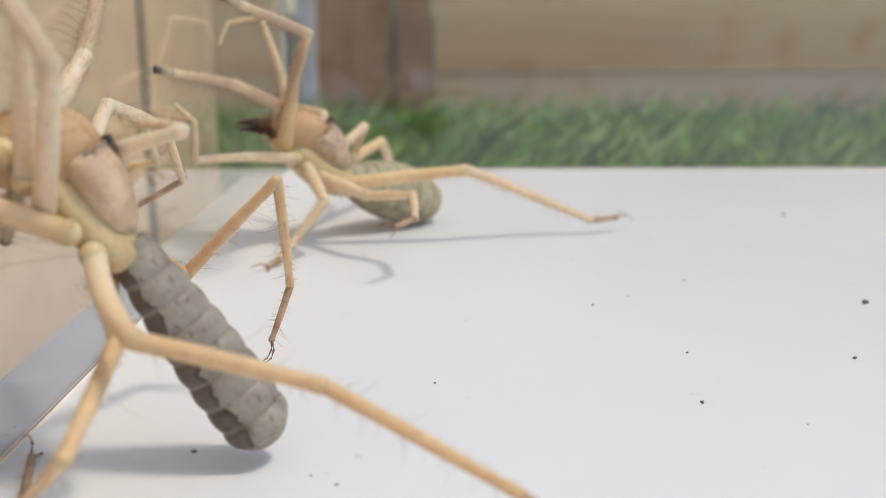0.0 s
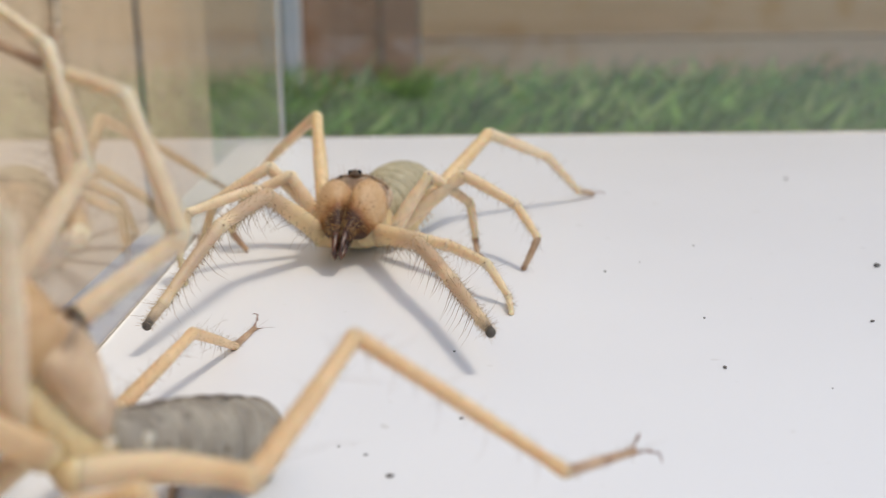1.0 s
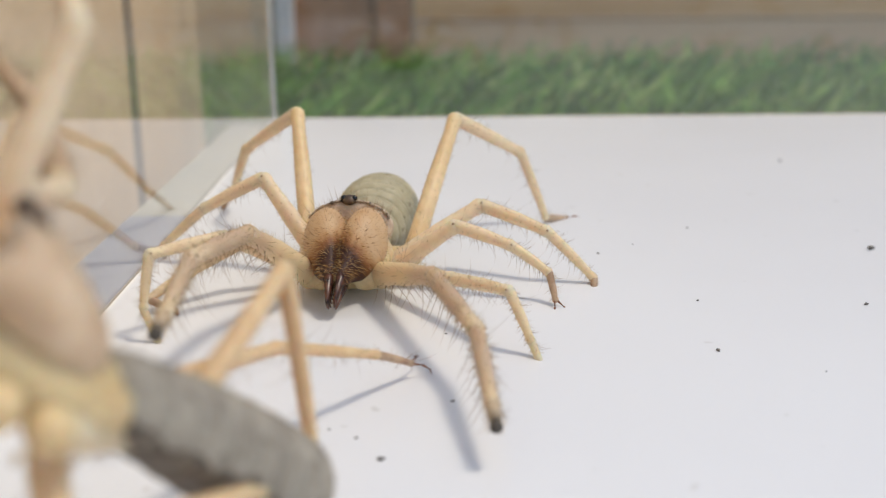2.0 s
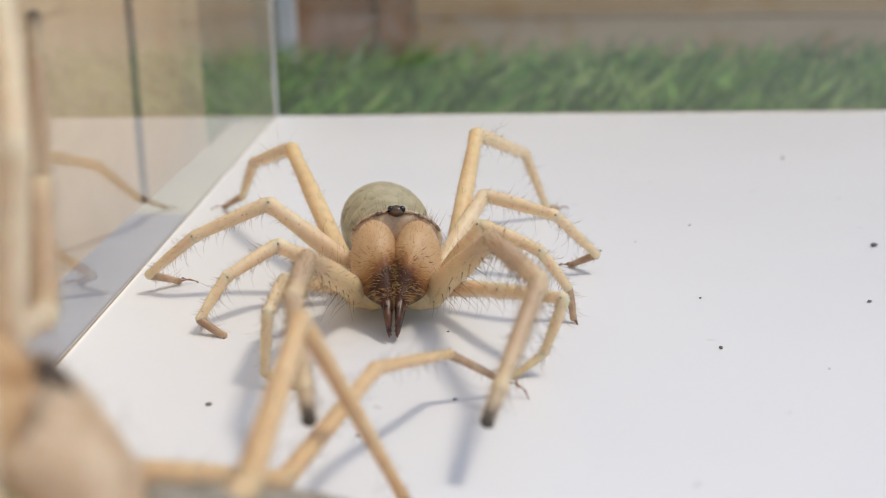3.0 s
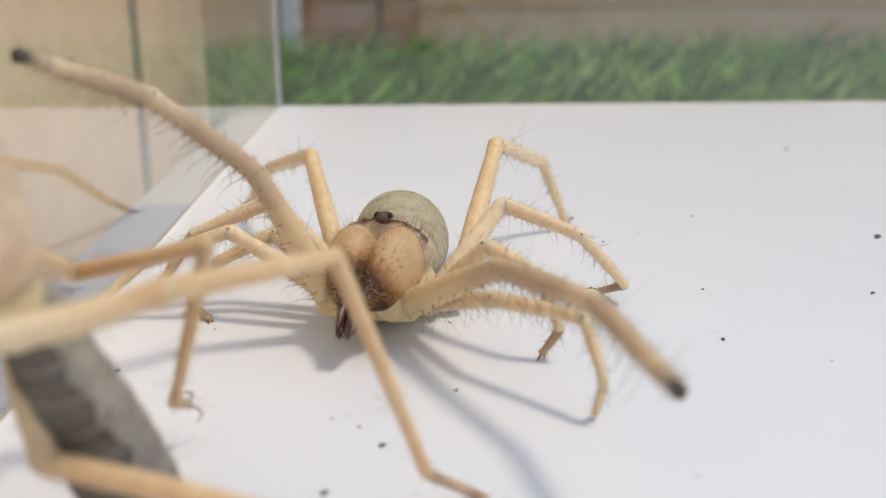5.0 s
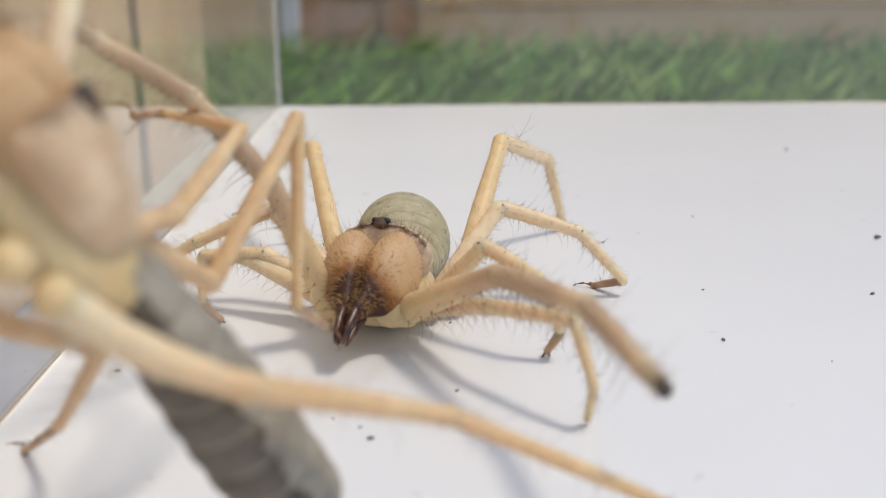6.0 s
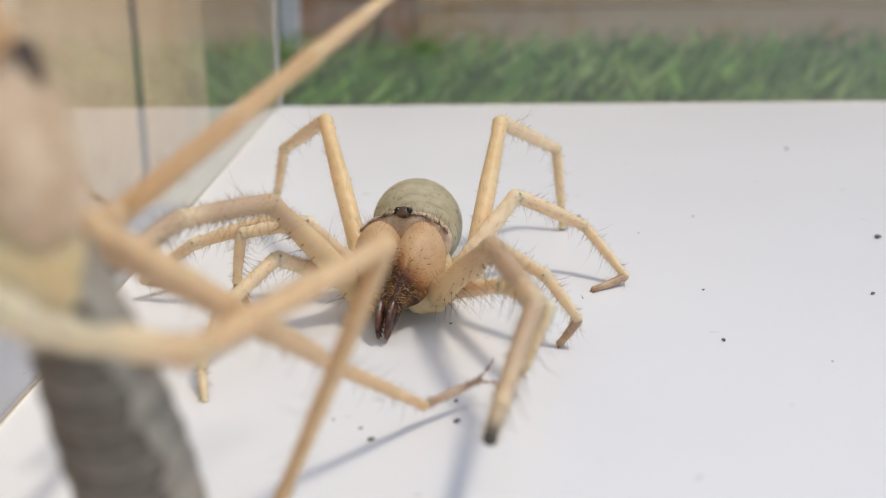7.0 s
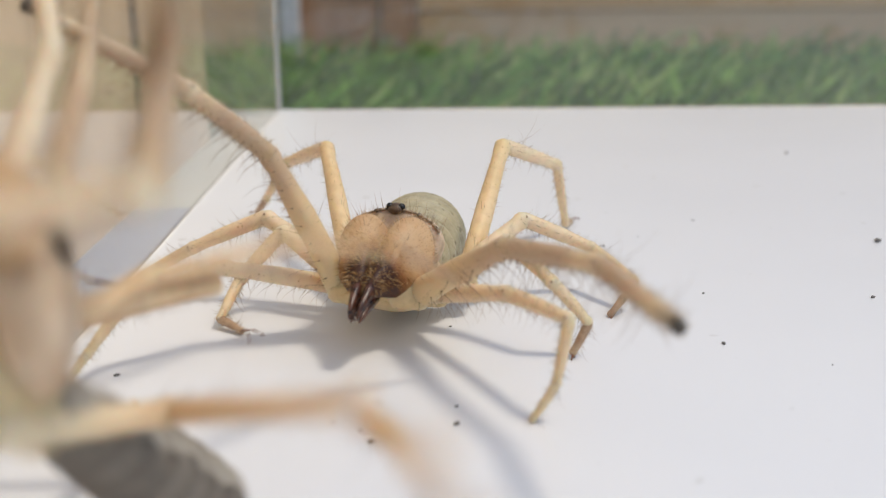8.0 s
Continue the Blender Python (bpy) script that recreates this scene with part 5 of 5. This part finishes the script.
    limb_moves(NEAR, "L2", 1, [
        (0.0, 21.2, 19.7, -28.5, 12.0),
        (0.3, 15.7, 34.4, 6.7, 16.0),
        (0.5, 23.9, 53.3, 22.1, 24.5),
        (0.6, 32.5, 78.0, 31.9, 37.7),
        (0.7, 41.8, 93.9, 42.0, 41.3),
        (1.0, 103.0, 87.2, 82.8, 13.3),
        (1.5, 49.4, 68.6, 50.1, 12.7),
        (3.0, 87.9, 55.0, 31.6, 25.9),
        (3.5, 46.7, 45.4, 47.3, 11.5),
        (4.0, 46.2, 38.7, 46.9, 8.5),
        (4.5, 47.6, 26.4, 45.6, 9.3),
        (6.0, 46.9, 31.3, 47.6, 4.9),
        (6.5, 48.0, 27.1, 48.7, 2.1),
        (7.0, 48.9, 24.0, 49.6, -0.0),
        (7.5, 49.5, 22.8, 50.1, -0.8),
        (7.9, 49.3, 25.2, 50.0, 0.9),
        (8.0, 49.7, 23.1, 50.4, -0.5),
    ], [
        (0.0, -54.6, -17.3, -24.5, -99.9),
        (0.3, -5.8, -31.3, 2.0, -60.8),
        (0.5, 18.6, -30.0, 20.6, -41.5),
        (0.6, 31.6, -23.7, 32.2, -29.3),
        (0.7, 41.6, -19.4, 41.4, -23.0),
        (1.0, 24.7, -19.0, 45.0, -24.7),
        (1.5, 51.7, -25.8, 52.1, -27.6),
        (3.0, 34.9, -23.1, 51.6, -25.8),
        (3.5, 52.5, -26.4, 54.7, -28.0),
        (4.0, 52.3, -26.7, 54.6, -28.3),
        (4.5, 30.3, -7.7, 55.1, -26.1),
        (6.0, 53.2, -27.2, 55.6, -28.8),
        (6.5, 54.1, -28.3, 56.4, -29.9),
        (7.0, 54.8, -29.2, 57.1, -30.8),
        (7.5, 55.3, -29.4, 57.5, -30.9),
        (7.9, 55.3, -28.3, 57.5, -29.9),
        (8.0, 55.5, -29.0, 57.7, -30.6),
    ])
    limb_moves(NEAR, "L2", -1, [
        (0.0, 135.2, 36.3, 134.4, 8.4),
        (0.3, 133.0, 32.2, 132.2, 5.5),
        (0.5, 131.9, 32.5, 131.1, 5.5),
        (0.6, 128.1, 27.7, 127.4, 1.5),
        (0.7, 124.2, 26.1, 123.6, -0.3),
        (1.0, 119.4, 27.6, 119.0, -0.3),
        (1.5, 108.0, 35.7, 108.0, 2.8),
        (3.0, 98.3, 48.4, 98.1, 9.5),
        (3.5, 108.7, 43.2, 108.3, 8.6),
        (4.0, 112.1, 48.5, 111.6, 13.6),
        (4.5, 118.7, 60.1, 118.3, 24.1),
        (6.0, 115.9, 35.1, 115.5, 5.0),
        (6.5, 110.4, 34.8, 110.3, 3.5),
        (7.0, 108.3, 34.3, 108.4, 2.9),
        (7.5, 116.2, 37.1, 115.8, 6.5),
        (7.9, 119.8, 28.7, 119.3, 1.3),
        (8.0, 120.6, 26.0, 120.1, -0.4),
    ], [
        (0.0, 128.2, -24.4, 125.6, -26.0),
        (0.3, 126.5, -26.1, 124.0, -27.6),
        (0.5, 125.3, -26.2, 122.9, -27.8),
        (0.6, 122.3, -28.8, 120.1, -30.4),
        (0.7, 119.0, -30.5, 117.0, -32.0),
        (1.0, 114.9, -31.4, 113.3, -32.9),
        (1.5, 106.1, -32.0, 105.1, -33.6),
        (3.0, 97.1, -31.7, 96.5, -33.3),
        (3.5, 105.0, -30.2, 103.8, -31.8),
        (4.0, 108.0, -27.4, 106.4, -29.0),
        (4.5, 113.4, -21.6, 111.4, -23.4),
        (6.0, 111.5, -29.6, 110.0, -31.2),
        (6.5, 107.7, -30.8, 106.5, -32.4),
        (7.0, 106.4, -30.9, 105.3, -32.4),
        (7.5, 112.0, -27.6, 110.5, -29.2),
        (7.9, 114.9, -29.8, 113.1, -31.3),
        (8.0, 115.7, -30.6, 113.9, -32.1),
    ])
    limb_moves(NEAR, "L3", 1, [
        (0.0, -35.3, 1.8, -44.6, 110.4),
        (0.3, -40.5, 3.3, -44.2, 112.2),
        (0.5, -32.2, 10.9, -12.3, 129.0),
        (0.6, -41.0, 59.3, -41.0, -3.8),
        (0.7, -34.7, 11.1, -3.5, 64.9),
        (1.0, -35.1, 9.7, -15.0, 37.5),
        (1.5, -34.3, -2.4, -40.8, 18.5),
        (3.0, -56.8, 9.2, -25.5, 30.9),
        (3.5, -41.5, 13.0, -34.2, 7.9),
        (4.0, -30.9, -10.5, -27.5, 0.1),
        (4.5, -21.9, -25.9, 6.4, 132.2),
        (6.0, -36.1, -1.0, 30.1, 42.3),
        (6.5, -49.1, 11.4, -32.9, -4.4),
        (7.0, -54.4, 10.3, -35.7, -4.5),
        (7.5, -31.2, -24.5, -157.0, -176.7),
        (7.9, -30.6, 18.2, -41.3, -99.9),
        (8.0, -20.1, 28.2, -20.6, -82.7),
    ], [
        (0.0, -57.4, -23.8, -110.7, -50.8),
        (0.3, -60.4, -17.8, -103.6, -44.0),
        (0.5, -50.5, -8.7, -101.5, -26.2),
        (0.6, -44.9, -20.0, -30.5, -7.6),
        (0.7, -55.0, -17.5, -31.3, 33.7),
        (1.0, -38.1, 12.6, -20.8, 31.1),
        (1.5, -53.4, 20.7, -33.1, 17.4),
        (3.0, -44.2, 13.3, -88.9, 11.4),
        (3.5, -161.9, 30.0, -38.4, 33.3),
        (4.0, -30.8, -38.6, -1.5, -6.5),
        (4.5, -57.4, -52.6, -15.7, -26.1),
        (6.0, -107.3, -30.9, -40.9, -1.4),
        (6.5, -36.0, -6.5, -29.1, 45.4),
        (7.0, -44.9, 6.0, -25.0, 44.7),
        (7.5, -55.6, -26.7, -72.4, -24.5),
        (7.9, -24.2, -18.5, -22.8, -21.7),
        (8.0, -12.2, -12.2, -8.8, -17.8),
    ])
    limb_moves(NEAR, "L3", -1, [
        (0.0, 133.8, -20.1, 131.6, 38.9),
        (0.3, 136.1, -25.5, 132.5, 35.1),
        (0.5, 147.7, -12.3, 139.2, 33.8),
        (0.6, 138.7, -8.2, 148.7, 32.0),
        (0.7, 121.2, -5.0, 139.1, 31.8),
        (1.0, 129.2, -8.5, 23.6, 13.0),
        (1.5, 18.0, -23.3, 38.4, 20.8),
        (3.0, 26.8, -24.6, 24.4, 14.6),
        (3.5, 7.8, -31.2, 46.6, 13.3),
        (4.0, 3.7, -33.1, 40.2, 1.6),
        (4.5, 25.0, -35.9, 105.5, 51.1),
        (6.0, -14.9, 6.2, 2.8, 14.1),
        (6.5, -12.1, -9.6, -10.0, 13.8),
        (7.0, -14.8, -0.8, 19.5, 63.3),
        (7.5, 3.9, 1.3, 19.6, 2.2),
        (7.9, -10.3, 18.8, 0.9, 8.9),
        (8.0, -6.8, 19.4, -197.3, -572.3),
    ], [
        (0.0, 128.7, 13.8, 122.8, 5.1),
        (0.3, 125.9, 6.8, 120.0, 0.6),
        (0.5, 122.9, -0.8, 116.0, -4.2),
        (0.6, 119.2, -1.0, 111.4, -4.0),
        (0.7, 108.7, 5.5, 105.1, 1.4),
        (1.0, 85.6, 21.0, 98.0, 12.7),
        (1.5, 75.8, 45.9, 90.6, 30.8),
        (3.0, 61.8, 54.0, 77.2, 37.8),
        (3.5, 66.4, 38.3, 76.0, 24.9),
        (4.0, 67.2, 27.2, 75.7, 21.0),
        (4.5, 74.1, 25.3, 75.2, 27.3),
        (6.0, 14.4, -30.6, 167.0, -4.3),
        (6.5, -22.2, -3.3, 94.3, 214.6),
        (7.0, -0.2, 17.6, 66.4, 75.8),
        (7.5, 13.2, -7.7, 86.9, 25.7),
        (7.9, 5.3, 21.4, 152.5, 26.1),
        (8.0, 150.6, 146.4, 290.2, 41.6),
    ])
    limb_moves(NEAR, "L4", 1, [
        (0.0, -141.0, -12.2, -166.8, -17.4),
        (0.3, -132.6, -16.1, -160.4, -18.8),
        (0.5, -102.0, -0.7, -175.2, 4.0),
        (0.6, -148.5, -15.3, -145.0, 33.7),
        (0.7, -187.8, -47.3, -174.8, 51.4),
        (1.0, -191.4, -58.6, -167.2, 56.6),
        (1.5, -170.8, -0.4, -23.8, 2.1),
        (3.0, -140.9, -71.2, -128.0, 78.3),
        (3.5, -155.9, 7.5, -178.2, 51.9),
        (4.0, -74.7, -15.6, -174.0, 51.5),
        (4.5, -133.0, 16.6, -138.9, 56.4),
        (6.0, -54.5, -118.3, -49.1, 14.3),
        (6.5, -35.0, -35.8, -24.2, -26.4),
        (7.0, -35.4, -30.1, -23.4, -25.7),
        (7.5, -40.9, -30.4, -33.4, -29.1),
        (7.9, -41.3, -18.7, -34.9, -17.5),
        (8.0, -29.5, -6.2, -40.4, -9.1),
    ], [
        (0.0, -16.9, -36.0, 8.5, -3.6),
        (0.3, -20.5, -31.0, 9.0, -1.2),
        (0.5, -30.5, -30.2, 3.8, -11.0),
        (0.6, -37.5, -4.8, -4.8, 9.4),
        (0.7, -41.0, -9.7, -8.9, 11.8),
        (1.0, -41.0, -6.5, -8.4, 12.2),
        (1.5, -42.2, -27.5, -21.3, 1.1),
        (3.0, -43.4, -20.5, -24.7, 10.4),
        (3.5, -48.6, 7.6, -36.0, 4.5),
        (4.0, -42.3, 0.9, -28.6, 0.7),
        (4.5, -45.1, -24.5, -36.8, -15.5),
        (6.0, -27.7, -40.8, -19.2, -47.7),
        (6.5, -26.2, -26.7, -19.3, -22.4),
        (7.0, -27.9, -25.9, -21.5, -24.1),
        (7.5, -23.4, -30.4, -0.1, -22.9),
        (7.9, -18.6, -16.3, -1.7, -9.8),
        (8.0, -12.6, -4.7, -2.7, -4.7),
    ])
    limb_moves(NEAR, "L4", -1, [
        (0.0, 215.0, 5.1, 259.5, 43.4),
        (0.3, 219.7, 10.6, 246.9, 45.5),
        (0.5, 233.8, 20.0, 256.7, 49.8),
        (0.6, 289.8, 4.6, 250.1, 45.8),
        (0.7, 384.2, 145.2, 300.1, 60.5),
        (1.0, 401.2, 131.0, 352.8, 51.7),
        (1.5, 319.4, 6.5, 350.4, 42.7),
        (3.0, 322.4, 25.9, 354.3, 26.8),
        (3.5, 320.3, 20.9, 385.3, 55.9),
        (4.0, 315.0, 12.1, 337.3, 49.9),
        (4.5, 323.7, 63.5, 337.7, 14.5),
        (6.0, 284.4, 23.4, 306.0, 26.0),
        (6.5, 310.8, 17.9, 346.6, 23.4),
        (7.0, 309.1, 19.2, 346.6, 34.4),
        (7.5, 282.6, 73.7, 378.2, 29.6),
        (7.9, 291.0, 57.7, 390.2, 55.0),
        (8.0, 327.0, 41.8, 348.0, 133.4),
    ], [
        (0.0, 228.3, 29.2, 237.2, 22.1),
        (0.3, 224.9, 28.6, 237.5, 22.9),
        (0.5, 248.0, 36.8, 236.7, 27.3),
        (0.6, 240.4, 31.3, 258.4, 34.9),
        (0.7, 238.2, 24.4, 286.7, 40.0),
        (1.0, 226.1, 17.3, 300.8, 45.2),
        (1.5, 268.8, -35.8, 181.3, -10.4),
        (3.0, 275.7, -19.8, 181.4, 5.9),
        (3.5, 251.8, 7.5, 297.4, 33.7),
        (4.0, 271.5, 34.5, 316.5, 39.3),
        (4.5, 261.1, -28.1, 309.8, 9.5),
        (6.0, 277.7, 30.3, 228.2, 27.3),
        (6.5, 274.8, -42.2, 183.2, 2.0),
        (7.0, 263.0, -49.5, 307.7, -35.8),
        (7.5, 290.6, -20.4, 255.8, -34.0),
        (7.9, 290.9, -25.8, 279.3, -28.8),
        (8.0, 166.4, 11.7, 257.1, -13.3),
    ])
    crumb_moves(0.00022, [(0.0, 0.0023, 0.1148), (6.6, 0.0023, 0.1148), (7.0, 0.0021, 0.1122), (7.4, 0.0021, 0.1115), (8.0, 0.0022, 0.1115)])
    crumb_moves(0.00030, [(0.0, -0.0260, 0.1141), (3.6, -0.0260, 0.1141), (4.1, -0.0387, 0.1215), (8.0, -0.0388, 0.1213)])
    crumb_moves(0.00034, [(0.0, -0.0055, 0.1003), (4.7, -0.0053, 0.1006), (5.8, -0.0070, 0.1027), (8.0, -0.0070, 0.1027)])
    crumb_moves(0.00034, [(0.0, -0.0145, 0.0865), (4.5, -0.0145, 0.0865), (6.1, 0.0021, 0.1068), (8.0, 0.0021, 0.1068)])


motions()
